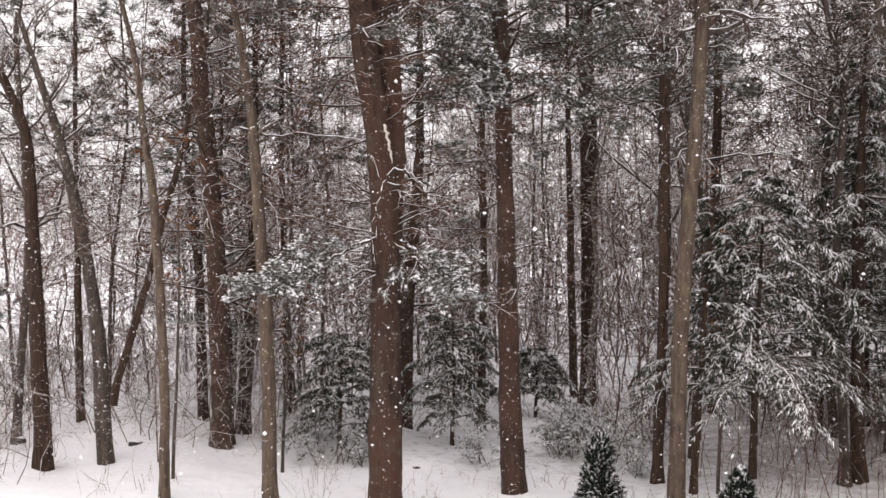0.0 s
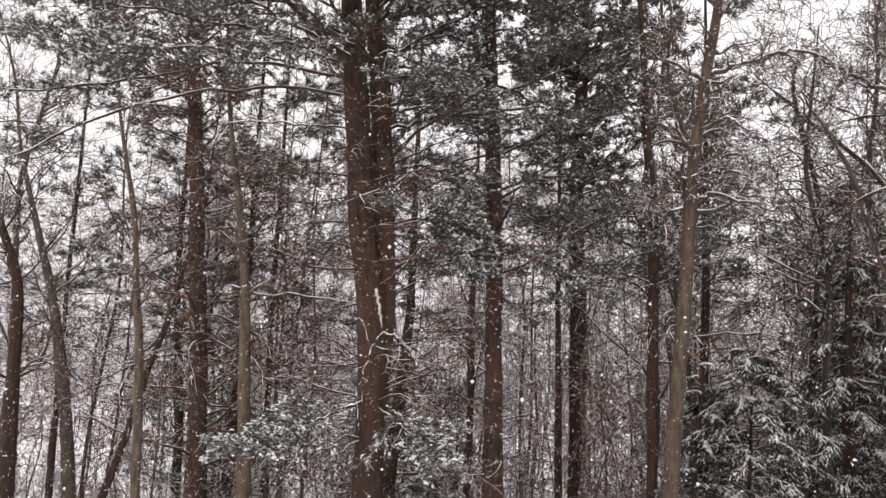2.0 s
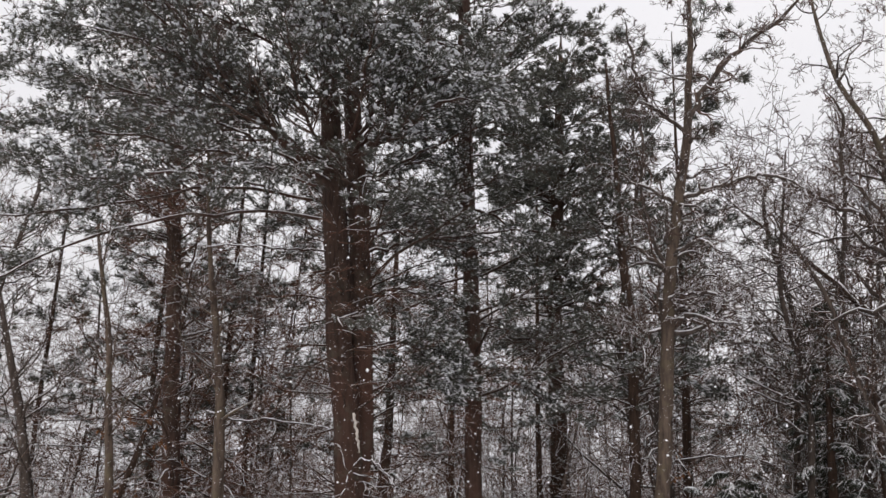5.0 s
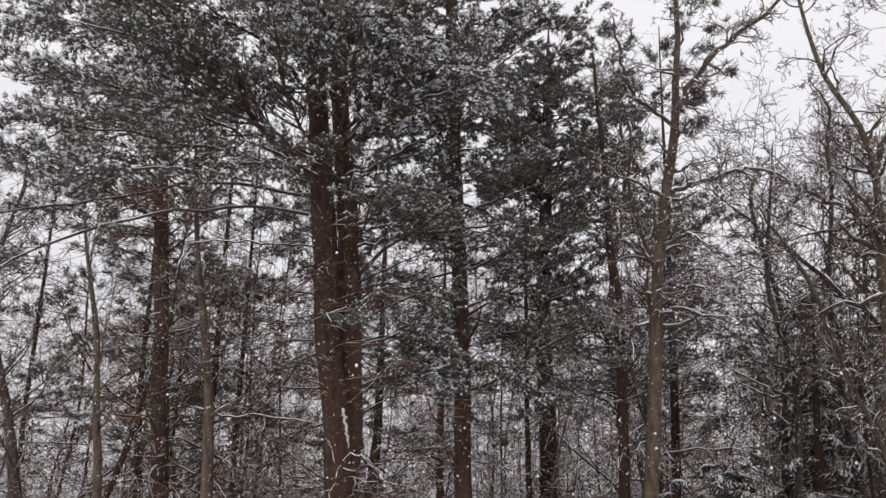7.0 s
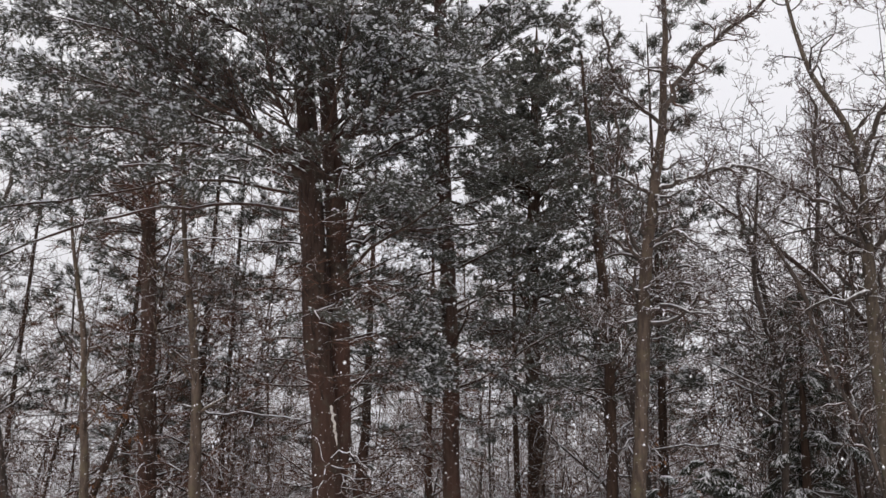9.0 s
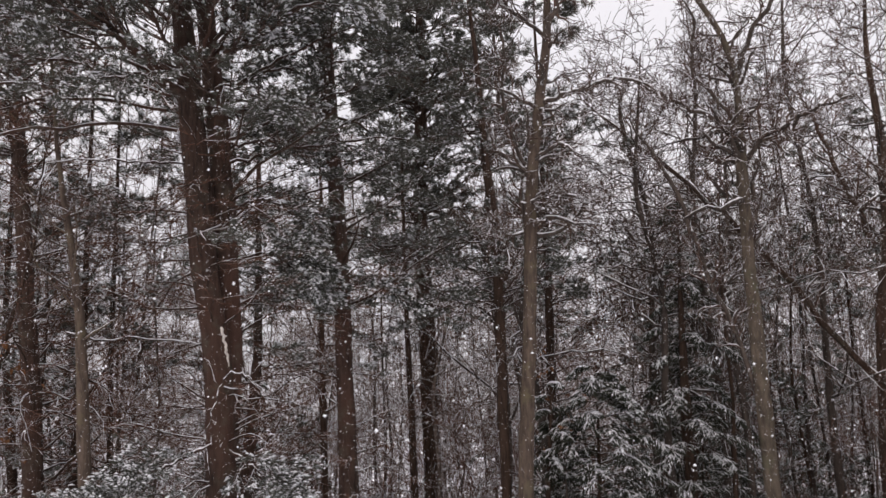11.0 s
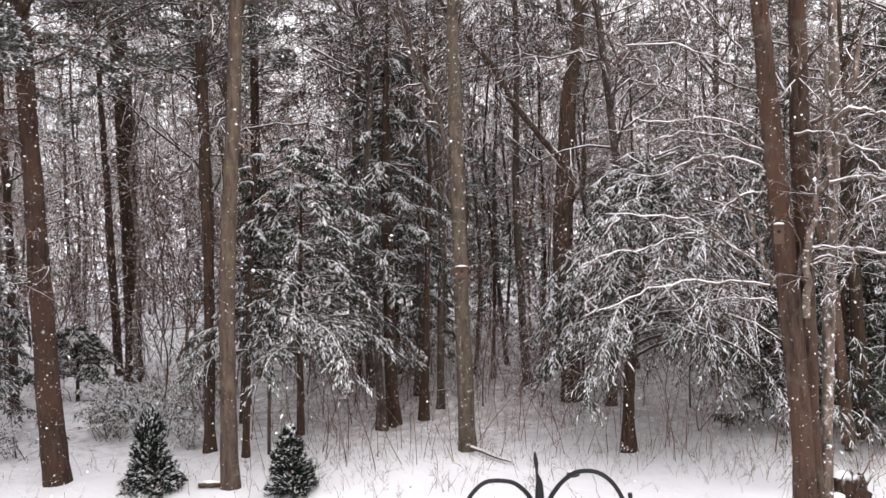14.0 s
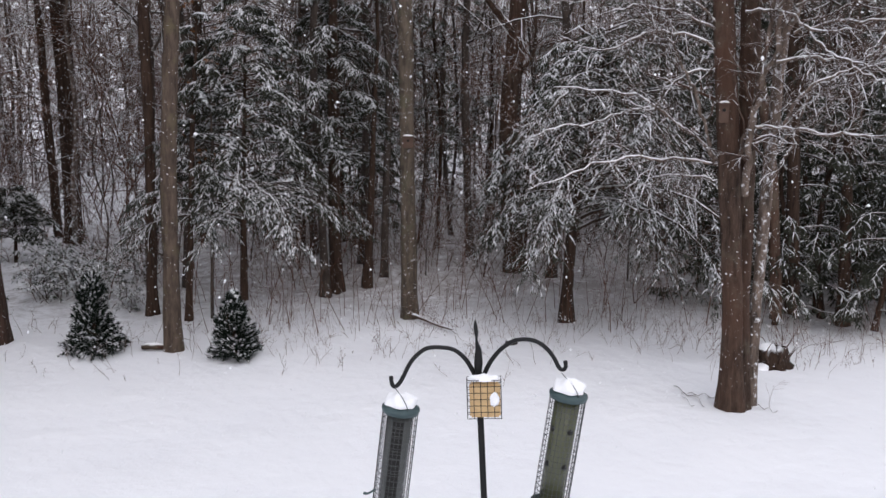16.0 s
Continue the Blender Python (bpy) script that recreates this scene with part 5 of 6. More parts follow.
spread_copies(protos, [1, 3, 3, 0, 0], scatter(10, 34, 60, 17, 28, 1.2, taken), 0.75, 1.0, used)
spread_copies(protos, [4, 4, 1, 0, 0], scatter(8, 14, 32, 19, 28, 1.2, taken, pond), 0.75, 1.0, used)
spread_copies(protos, [3, 3, 1, 1, 0], scatter(7, -32, -13, 17, 26, 1.5, taken), 0.6, 0.9, used)

for azim, r, k in ((26.8, 24.5, 0.8), (34.5, 22.5, 0.8), (22.0, 20.5, 0.7), (24.0, 19.0, 0.64), (38.0, 19.5, 0.85), (42.0, 21.5, 0.95), (45.0, 18.0, 0.8), (28.0, 22.0, 0.7), (21.5, 18.0, 0.62), (25.5, 20.5, 0.8), (29.5, 18.5, 0.85), (32.5, 21.0, 0.95), (47.0, 16.5, 0.9), (51.5, 18.0, 0.85), (55.0, 16.0, 0.9)):
    copy_thing(protos[2], Matrix.Translation((r * math.sin(radians(azim)), r * math.cos(radians(azim)), -0.05)) @ Matrix.Rotation(azim * 1.7, 4, "Z") @ Matrix.Diagonal((k, k, k, 1)))
spread_copies(protos, [0, 0, 0, 1, 2], scatter(16, 44, 66, 16, 27, 1.3, taken), 0.6, 1.1, used)
for azim, r, k in ((23.5, 19.5, 1.3),):
    copy_thing(protos[4], Matrix.Translation((r * math.sin(radians(azim)), r * math.cos(radians(azim)), -0.05)) @ Matrix.Rotation(azim, 4, "Z") @ Matrix.Diagonal((k, k, k, 1)))
for azim, r, k in ((46.8, 14.6, 0.95), (49.5, 13.6, 0.85), (52.0, 14.4, 1.0), (54.8, 13.8, 0.9), (57.5, 14.8, 1.0), (50.8, 16.4, 1.2), (56.0, 16.8, 1.2)):
    copy_thing(protos[4], Matrix.Translation((r * math.sin(radians(azim)), r * math.cos(radians(azim)), -0.05)) @ Matrix.Rotation(azim, 4, "Z") @ Matrix.Diagonal((k, k, k, 1)))
spread_copies(protos, [0, 0, 0, 1, 1], scatter(9, 47.5, 60, 14.5, 17.5, 0.8, taken), 0.5, 0.8, used)

spread_copies(protos, [3, 1, 0, 0, 1], scatter(10, -1, 11, 27, 35, 1.3, taken), 0.6, 0.95, used)

young = [wood_tree("sapling")]
used4 = set()
spread_copies(young, [1], scatter(30, -29, -8, 18, 30, 0.9, taken), 0.8, 1.25, used4)
spread_copies(young, [1], scatter(34, 9, 60, 15.5, 23, 0.8, taken), 0.55, 1.0, used4)
spread_copies(young, [1], scatter(8, -8, 3, 18, 26, 0.9, taken), 0.6, 1.0, used4)

# ---- brush and saplings under the trees ----
def brush(kind):
    t = thing("brush_clump", "leafless snow-dusted brush and saplings on the woodland floor" if kind in (0, 2) else "low tangle of snowy twigs on the woodland floor", "brush", "brush of the wood")
    n = 12
    base = np.stack([RNG.normal(size=n) * 0.5, RNG.normal(size=n) * 0.5, np.full(n, -0.05)], -1)
    d = unit(np.stack([RNG.normal(size=n) * 0.5, RNG.normal(size=n) * 0.5, np.ones(n)], -1))
    L = RNG.uniform(0.8, 2.6, n) if kind in (0, 2) else RNG.uniform(0.4, 1.3, n)
    A = np.empty((n, 5, 3))
    A[:, 0] = base
    for s in range(1, 5):
        d = unit(d + 0.26 * RNG.normal(size=d.shape))
        A[:, s] = A[:, s - 1] + d * (L / 4)[:, None]
    a = (0.003 + 0.0032 * L)[:, None] * np.linspace(1, 0.4, 5)[None]
    B, b = grow(A, a, 9, 0.2, 1.0, -0.45, 58, 0.02, 0.25, 3, 0.6, 0.5, rmin=0.003)
    C, c = grow(B, b, 2, 0.2, 1.0, -0.5, 45, 0.02, 0.25, 2, 0.7, 0.6, rmin=0.003)
    s = Shape()
    tubes(s, A, a, 4)
    tubes(s, B, b, 3)
    tubes(s, C, c, 3)
    tagged(part("stem_tangle", s, TWIG_RED if kind == 2 else TWIG_FROST_HAZE, t), kind="stuff")
    sn = Shape()
    snow_on(sn, B, b, 0.2, 1.0, 0.004)
    tagged(part("snow", sn, SNOWY, t), kind="stuff")
    return t


clumps = [brush(0), brush(0), brush(1), brush(2)]
taken2, used2 = [], set()
lawn = lambda azim, r: r < 18.5 and -4 < azim < 9
spread_copies(clumps, [0, 0, 0, 1], scatter(44, 8, 60, 15.2, 19.5, 0.7, taken2), 0.6, 1.2, used2)
spread_copies(clumps, [3, 3, 2, 2], scatter(46, -32, 64, 15, 21, 0.8, taken2, lawn), 0.7, 1.3, used2)
spread_copies(clumps, [1, 1, 0, 1], scatter(16, -32, 64, 20, 30, 1.2, taken2), 1.2, 2.2, used2)
spread_copies(clumps, [1, 1, 0, 1], scatter(12, -6, 14, 22, 34, 1.0, taken2), 1.8, 3.0, used2)
spread_copies(clumps, [1, 1, 0, 1], scatter(28, -30, -7, 17, 27, 0.8, taken2), 1.0, 1.7, used2)

# ---- far woods ----
def far_woods():
    s = Shape()
    n = 560
    az = np.radians(np.concatenate([RNG.uniform(-40, 72, 300), RNG.uniform(9, 70, 260)]))
    r = np.where(az < math.radians(-13), RNG.uniform(70, 120, n), RNG.uniform(33, 75, n))
    k = np.where(az < math.radians(-13), 1.25, 1.0)
    base = np.stack([r * np.sin(az), r * np.cos(az), np.full(n, -0.3)], -1)
    H = RNG.uniform(8, 15, n) * k
    top = base + np.stack([RNG.normal(size=n) * 0.5, RNG.normal(size=n) * 0.5, H], -1)
    A = base[:, None] + (top - base)[:, None] * np.linspace(0, 1, 5)[None, :, None]
    A[:, 1:] += RNG.normal(size=A[:, 1:].shape) * 0.3
    a = RNG.uniform(0.03, 0.065, n)[:, None] * np.linspace(1, 0.15, 5)[None]
    B, b = grow(A, a, 17, 0.05, 1.0, -0.34, 66, 0.03, 0.2, 2, 0.5, 0.5, rmin=0.026)
    C, c = grow(B, b, 4, 0.2, 1.0, -0.6, 50, 0.05, 0.2, 2, 0.6, 0.6, rmin=0.02)
    tubes(s, A, a, 4)
    tubes(s, B, b, 3)
    tubes(s, C, c, 3)
    ob = new("far_woods", s.mesh("far_woods", TWIG_FAR_HAZE))
    return tagged(ob, "far leafless woods, snowy twigs coloured pale grey-brown for snowfall haze", "woods", kind="stuff")


far_woods()


# ---- evergreen shrubs and seedlings ----
def spruce_bush(label, at, height, width, skirt):
    t = thing("spruce_bush", label, "bush", "two small spruces at the lawn's edge", at)
    n = 420
    u = RNG.random(n) ** 1.3
    az = RNG.uniform(0, 6.283, n)
    body = 1.12 * (1 - u ** 1.5) ** 0.72 if skirt < 0.2 else 0.8 * (1 - u ** 3) ** 0.7
    prof = width / 2 * (body * (0.8 + 0.2 * np.sin(az * 3 + u * 9)) + skirt * 1.3 * np.exp(-(u / 0.24) ** 2)) * (0.8 + 0.35 * RNG.random(n)) + 0.02
    tip = np.stack([np.cos(az) * prof, np.sin(az) * prof, height * (0.03 + 0.97 * u)], -1)
    root = np.stack([np.cos(az) * prof * 0.15, np.sin(az) * prof * 0.15, height * np.maximum(0.02, 0.9 * u - 0.06)], -1)
    Q = root[:, None] + (tip - root)[:, None] * np.linspace(0, 1, 4)[None, :, None]
    Q[:, 2:, 2] += 0.02
    q = np.full((n, 4), 0.004)
    s = Shape()
    tubes(s, np.array([[(0, 0, -0.05), (0.01, 0, height * 0.5), (0, 0.01, height * 0.97)]]), np.array([[0.03, 0.02, 0.006]]), 8)
    part("stem", s, BARK_DARK, t)
    f = Shape()
    for w in (0.35, 0.6, 0.8, 1.0):
        tufts(f, root * (1 - w) + tip * w, unit(tip - root), 13, 0.055, 0.009, wild=0.9)
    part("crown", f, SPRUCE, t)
    sn = Shape()
    dabs(sn, Q[:, 1:], 3, 0.05, 0.026)
    tagged(part("snow", sn, SNOWY, t, "clumps of snow on the shoots"), kind="stuff")
    return t


bush_a = (1.93, 11.78, 0.00)
bush_b = (3.36, 10.83, 0.00)
spruce_bush("low broad dark spruce bush with a sprinkling of snow", (bush_a[0], bush_a[1], 0), 0.97, 0.54, 0.5)
spruce_bush("small cone-shaped dark spruce bush flecked with snow", (bush_b[0], bush_b[1], 0), 0.78, 0.5, 0.06)


def laurel(kind):
    t = thing("laurel_shrub", "straggly evergreen shrub with snow on its leaves", "shrub", "snowy shrubs")
    n = 10
    A = np.empty((n, 5, 3))
    A[:, 0] = np.stack([RNG.normal(size=n) * 0.15, RNG.normal(size=n) * 0.15, np.full(n, -0.04)], -1)
    d = unit(np.stack([RNG.normal(size=n) * 0.45, RNG.normal(size=n) * 0.45, np.ones(n)], -1))
    L = RNG.uniform(0.5, 1.2, n)
    for s in range(1, 5):
        d = unit(d + 0.16 * RNG.normal(size=d.shape))
        A[:, s] = A[:, s - 1] + d * (L / 4)[:, None]
    a = np.full((n, 1), 0.009) * np.linspace(1, 0.4, 5)[None]
    B, b = grow(A, a, 8, 0.3, 1.0, -0.4, 50, 0.03, 0.2, 4, 0.6, 0.5)
    s = Shape()
    tubes(s, A, a, 5)
    tubes(s, B, b, 3)
    tagged(part("stem_tangle", s, TWIG, t), kind="stuff")
    f = Shape()
    sprays(f, B[:, 1:], 12, 0.085, 0.03, 0.45, 0.35, True)
    part("crown", f, LAUREL, t, smooth=False)
    sn = Shape()
    snow_on(sn, B, b, 0.75, 1.8, 0.009)
    tagged(part("snow", sn, SNOWY, t), kind="stuff")
    return t


laurels = [laurel(0), laurel(1)]
used3 = set()
spots3 = [(2.46, 14.29, 0.60), (2.20, 15.34, 0.69), (2.77, 13.72, 0.60), (1.77, 14.90, 0.54), (2.05, 15.36, 0.23), (2.57, 15.79, 0.24), (0.51, 14.24, 0.00), (-1.62, 14.91, 0.41), (-2.09, 15.86, 0.41), (-1.23, 14.45, 0.33), (2.05, 14.86, 0.50), (3.17, 15.17, 0.25), (2.14, 21.90, -0.08), (-2.70, 18.81, 0.41), (-0.05, 21.00, 0.06)]
spread_copies(laurels, [1, 1], [(p[0], p[1]) for p in spots3], 0.65, 1.05, used3)


# ---- dead weeds at the edge of the lawn ----
def weeds():
    m, each = 100, 9
    az0 = np.concatenate([np.radians(RNG.uniform(11, 62, 78)), np.radians(RNG.uniform(-30, 11, 22))])
    r0 = 11.2 + RNG.exponential(1.3, m) + np.where(az0 > math.radians(40), 0.6, 0)
    az, r = np.repeat(az0, each), np.repeat(r0, each)
    n = m * each
    wide = np.repeat(RNG.choice([0.15, 0.3, 0.6], m), each)
    x, y = r * np.sin(az) + RNG.normal(size=n) * wide, r * np.cos(az) + RNG.normal(size=n) * wide
    A = np.empty((n, 6, 3))
    A[:, 0] = np.stack([x, y, ground_height(x, y) - 0.03], -1)
    d = unit(np.stack([RNG.normal(size=n) * 0.4, RNG.normal(size=n) * 0.4, np.ones(n)], -1))
    L = np.repeat(RNG.uniform(0.16, 0.62, m), each) * RNG.uniform(0.4, 1.3, n)
    for s in range(1, 6):
        d = unit(d + 0.2 * RNG.normal(size=d.shape))
        A[:, s] = A[:, s - 1] + d * (L / 5)[:, None]
    a = RNG.uniform(0.0014, 0.0036, (n, 1)) * np.linspace(1, 0.5, 6)[None]
    B, b = grow(A, a, 5, 0.25, 1.0, -0.4, 52, 0.0, 0.25, 2, 0.7, 0.6, rmin=0.0016)
    s, sn = Shape(), Shape()
    tubes(s, A, a, 3)
    tubes(s, B, b, 3)
    n = 240
    az, r = np.radians(RNG.uniform(13, 62, n)), 12.2 + RNG.gamma(2.0, 0.9, n)
    x, y = r * np.sin(az), r * np.cos(az)
    A = np.empty((n, 5, 3))
    A[:, 0] = np.stack([x, y, ground_height(x, y) - 0.03], -1)
    d = unit(np.stack([RNG.normal(size=n) * 0.18, RNG.normal(size=n) * 0.18, np.ones(n)], -1))
    L = RNG.gamma(3.0, 0.2, n) + 0.15
    for q in range(1, 5):
        d = unit(d + 0.1 * RNG.normal(size=d.shape))
        A[:, q] = A[:, q - 1] + d * (L / 4)[:, None]
    a = (0.0022 + 0.0035 * L)[:, None] * np.linspace(1, 0.45, 5)[None]
    C, c = grow(A, a, 5, 0.3, 1.0, -0.42, 55, 0.01, 0.25, 3, 0.6, 0.6, rmin=0.0018)
    tubes(s, A, a, 3)
    tubes(s, C, c, 3)
    dabs(sn, C[RNG.random(len(C)) < 0.35], 1, 0.035, 0.018)
    dabs(sn, B[RNG.random(len(B)) < 0.25], 1, 0.03, 0.018)
    tagged(new("dead_weeds", s.mesh("dead_weeds", TWIG_RED)), "thin red-brown dead weed stalks poking through snow", "weeds", kind="stuff")
    tagged(new("snow_dusting", sn.mesh("snow_dusting", SNOWY)), "small lumps of snow caught on dead weed stalks", "snow", kind="stuff")


weeds()

def along(points, k, sides, shape=None, radius=None):
    P, R = smooth_path(points, k)
    s = shape or Shape()
    tubes(s, P[None], (R if radius is None else np.full(k, radius))[None], sides, 0, True)
    return s


def lathe(profile, sides=32):
    """A round body from (radius, height) pairs about the z axis."""
    s = Shape()
    ang = 2 * np.pi * np.arange(sides) / sides
    V = np.array([[(r * math.cos(t), r * math.sin(t), z) for t in ang] for r, z in profile])
    i = np.arange(len(profile) - 1)[:, None] * sides
    j = np.arange(sides)[None]
    j2 = (j + 1) % sides
    return s.add(V, np.stack([i + j, i + j2, i + sides + j2, i + sides + j], -1))


# ---- nest boxes, stones, stump and fallen stick ----
WOOD_BOX = plain("weathered_wood", (0.075, 0.042, 0.028), 0.8, 0.0, 0.35, 25, 0.002)
HOLE_SHADE = plain("painted_hole_shade", (0.006, 0.005, 0.005), 0.9)
STONE = plain("dark_stone", (0.035, 0.03, 0.028), 0.85, 0.0, 0.5, 14, 0.02)


def block(w, d, h, bevel):
    bm = bmesh.new()
    bmesh.ops.create_cube(bm, size=1.0, matrix=Matrix.Diagonal((w, d, h, 1)))
    bmesh.ops.bevel(bm, geom=bm.edges[:], offset=bevel, segments=2, affect="EDGES")
    bm.verts.index_update()
    s = Shape()
    tri = bmesh.ops.triangulate(bm, faces=bm.faces[:])["faces"]
    s.add([v.co[:] for v in bm.verts], None, [[v.index for v in f.verts] for f in tri])
    bm.free()
    return s


def cushion(rx, ry, high, seed):
    s = Shape()
    rings, seg = 7, 18
    V = [(rx * math.sin(a / rings * math.pi / 2) * (1 + 0.15 * noise.noise((math.cos(b / seg * 6.283) + seed, math.sin(b / seg * 6.283), 0))) * math.cos(b / seg * 6.283),
          ry * math.sin(a / rings * math.pi / 2) * math.sin(b / seg * 6.283), high * math.cos(a / rings * math.pi / 2)) for a in range(rings + 1) for b in range(seg)]
    i = np.arange(rings)[:, None] * seg
    j = np.arange(seg)[None]
    j2 = (j + 1) % seg
    return s.add(V, np.stack([i + j, i + seg + j, i + seg + j2, i + j2], -1))


def nest_box(label, where, w, h, turn):
    t = thing("nest_box", label, "nest box", "nest boxes on tree trunks")
    t.matrix_basis = Matrix.Translation(where) @ Matrix.Rotation(radians(-turn), 4, "Z")
    part("box", block(w, w * 0.9, h, 0.004), WOOD_BOX, t, smooth=False)
    roof = part("roof", block(w * 1.2, w * 1.15, 0.018, 0.004), WOOD_BOX, t, smooth=False)
    roof.location = (0, -0.01, h / 2 + 0.009)
    # no opening is cut: a near-black disc paints the shade inside the hole
    part("entrance_hole", along([(0, -w * 0.455, h * 0.2, 0.016), (0, -w * 0.43, h * 0.2, 0.016)], 3, 14), HOLE_SHADE, t)
    cap = part("snow_cap", cushion(w * 0.5, w * 0.45, 0.02, w * 50), SNOWY, roof)
    cap.location = (0, 0, 0.008)
    return t


nest_box("small brown wooden nest box with snow on its roof", (6.01, 11.41, 2.42), 0.14, 0.14, 28)
nest_box("weathered nest box with a round hole high on the maple", (6.92, 6.68, 2.99), 0.095, 0.17, 46)


def stone(label, where, r):
    t = thing("stone", label, "stone", "", (where[0], where[1], 0))
    s = lathe([(0.0, r * 0.75), (r * 0.5, r * 0.7), (r * 0.85, r * 0.45), (r, r * 0.1), (r * 0.95, -r * 0.3), (0.0, -r * 0.3)], 14)
    for v in s.v:
        v *= 1 + 0.18 * RNG.normal(size=(len(v), 1)) * 0.5
    part("rock", s, STONE, t)
    cap = part("snow_cap", cushion(r * 0.75, r * 0.7, r * 0.35, r * 40), SNOWY, t)
    cap.location = (0, 0.02, r * 0.55)


stone("small dark stone with a cap of snow", (-7.03, 15.94, 0.00), 0.09)
stone("dark rounded stone half buried in snow", (-5.00, 15.59, 0.00), 0.12)
stone("small dark stone poking out of snow", (-0.38, 14.00, 0.00), 0.07)
stone("dark lump of rock under snow", (6.56, 9.68, 0.00), 0.08)

stump_at = (8.85, 7.55, 0.00)
stump = thing("tree_stump", "rotten stump and sticks under a thick cushion of snow", "stump", "", (stump_at[0], stump_at[1], 0))
s = lathe([(0.0, 0.19), (0.07, 0.2), (0.13, 0.17), (0.16, 0.1), (0.19, 0.03), (0.27, -0.08), (0.0, -0.08)], 26)
s.v[0] += RNG.normal(size=s.v[0].shape) * 0.022
part("wood", s, BARK_DARK, stump)
for x, y, z, w, h in ((-0.05, 0.03, 0.16, 0.12, 0.07), (0.08, 0.0, 0.15, 0.07, 0.05), (-0.2, -0.04, -0.04, 0.11, 0.06)):
    cap = part("snow_cap", cushion(w, w * 0.85, h, w * 30), SNOWY, stump)
    cap.location = (x, y, z)
for a in range(9):
    w = a * 0.75 - 3.4
    q = [(0.16 * math.cos(w), 0.16 * math.sin(w), 0.02, 0.011), (0.3 * math.cos(w), 0.26 * math.sin(w), 0.16 + 0.02 * (a % 4), 0.009), (0.4 * math.cos(w + 0.3), 0.33 * math.sin(w + 0.3), 0.25 + 0.1 * (a % 3), 0.003)]
    part("stick", along(q, 8, 6), TWIG, stump)

stick = thing("fallen_branch", "crooked fallen branch half covered by snow", "branch")
Pk, Rk = smooth_path([(6.10, 11.48, -0.02, 0.028), (6.14, 11.16, 0.04, 0.023), (6.14, 10.85, 0.04, 0.019), (6.19, 10.51, 0.02, 0.015)], 12)
Pk[:, 2] = np.maximum(ground_height(Pk[:, 0], Pk[:, 1]) + 0.05, 0.02)
part("wood", tubes(Shape(), Pk[None], Rk[None], 7, 0.1), TWIG, stick)
part("snow_cover", snow_strip(Pk, Rk), SNOWY, stick)

chunk = thing("broken_log", "short brown piece of rotten wood lying in snow", "log")
Pk, Rk = smooth_path([(2.44, 11.6, 0.03, 0.035), (2.56, 11.56, 0.05, 0.042), (2.7, 11.5, 0.04, 0.03)], 8)
Pk[:, 2] = ground_height(Pk[:, 0], Pk[:, 1]) + 0.05
part("wood", tubes(Shape(), Pk[None], Rk[None], 9, 0.15, True), BARK_PINE, chunk)
part("snow_cover", snow_strip(Pk, Rk, 0.6, 0.7), SNOWY, chunk)

twig = thing("fallen_twig", "small bare twig lying on the snowy lawn", "twig")
for pts in ([(*(7.14, 7.38, -0.00), 0.007), (*(7.08, 7.12, 0.00), 0.006), (*(7.08, 6.92, 0.00), 0.005), (*(6.92, 6.71, -0.00), 0.003)], [(*(7.08, 7.12, 0.00), 0.005), (*(7.21, 7.05, 0.00), 0.004), (*(7.28, 6.89, 0.00), 0.003)],
            [(*(7.10, 7.23, 0.00), 0.005), (*(6.99, 7.09, 0.00), 0.004), (*(6.85, 6.78, 0.00), 0.003)], [(*(7.48, 6.54, 0.00), 0.005), (*(7.51, 6.42, 0.00), 0.004), (*(7.52, 6.30, 0.00), 0.003)]):
    Pk, Rk = smooth_path(pts, 9)
    Pk[:, 2] = ground_height(Pk[:, 0], Pk[:, 1]) + 0.025 + 0.02 * np.sin(np.arange(9) * 1.7)
    part("stick", tubes(Shape(), Pk[None], Rk[None], 6, 0.1), TWIG, twig)

# ---- bird feeders ----
IRON = plain("black_iron", (0.012, 0.012, 0.013), 0.45, 0.6, 0.4, 60, 0.001)
GREEN_METAL = plain("green_metal", (0.045, 0.075, 0.08), 0.45, 0.2, 0.35, 25)
WIRE = plain("grey_wire", (0.06, 0.065, 0.066), 0.45, 0.6, 0.4, 40)
TUBE_GREY = plain("smoky_plastic", (0.075, 0.08, 0.078), 0.22, 0.0, 0.2, 12)
TUBE_OLIVE = plain("olive_plastic", (0.088, 0.095, 0.055), 0.25, 0.0, 0.4, 9)
SEED = plain("dark_seed", (0.008, 0.0075, 0.007), 0.7, 0.0, 0.6, 90, 0.003)
SUET = plain("suet", (0.62, 0.43, 0.22), 0.7, 0.0, 0.3, 45, 0.004)


def snow_cap(rx, ry, high, seed):
    """A soft uneven cushion of snow."""
    s = Shape()
    rings, seg = 10, 28
    V = []
    for a in range(rings + 1):
        u = a / rings
        for b in range(seg):
            t = 2 * math.pi * b / seg
            w = 1 + 0.3 * noise.noise((math.cos(t) * 1.3 + seed, math.sin(t) * 1.3, u * 2))
            rr = math.sin(min(1.0, u * 1.04) * math.pi / 2) ** 0.8
            V.append((rx * rr * w * math.cos(t), ry * rr * w * math.sin(t), high * (math.cos(u * math.pi / 2) ** 0.7) * (0.8 + 0.55 * noise.noise((math.cos(t) * rr * 1.7 + seed, math.sin(t) * rr * 1.7 + seed, 3)) + 0.16 * noise.noise((math.cos(t) * rr * 5 + seed, math.sin(t) * rr * 5, 7)))))
    i = np.arange(rings)[:, None] * seg
    j = np.arange(seg)[None]
    j2 = (j + 1) % seg
    return s.add(V, np.stack([i + j, i + seg + j, i + seg + j2, i + j2], -1))


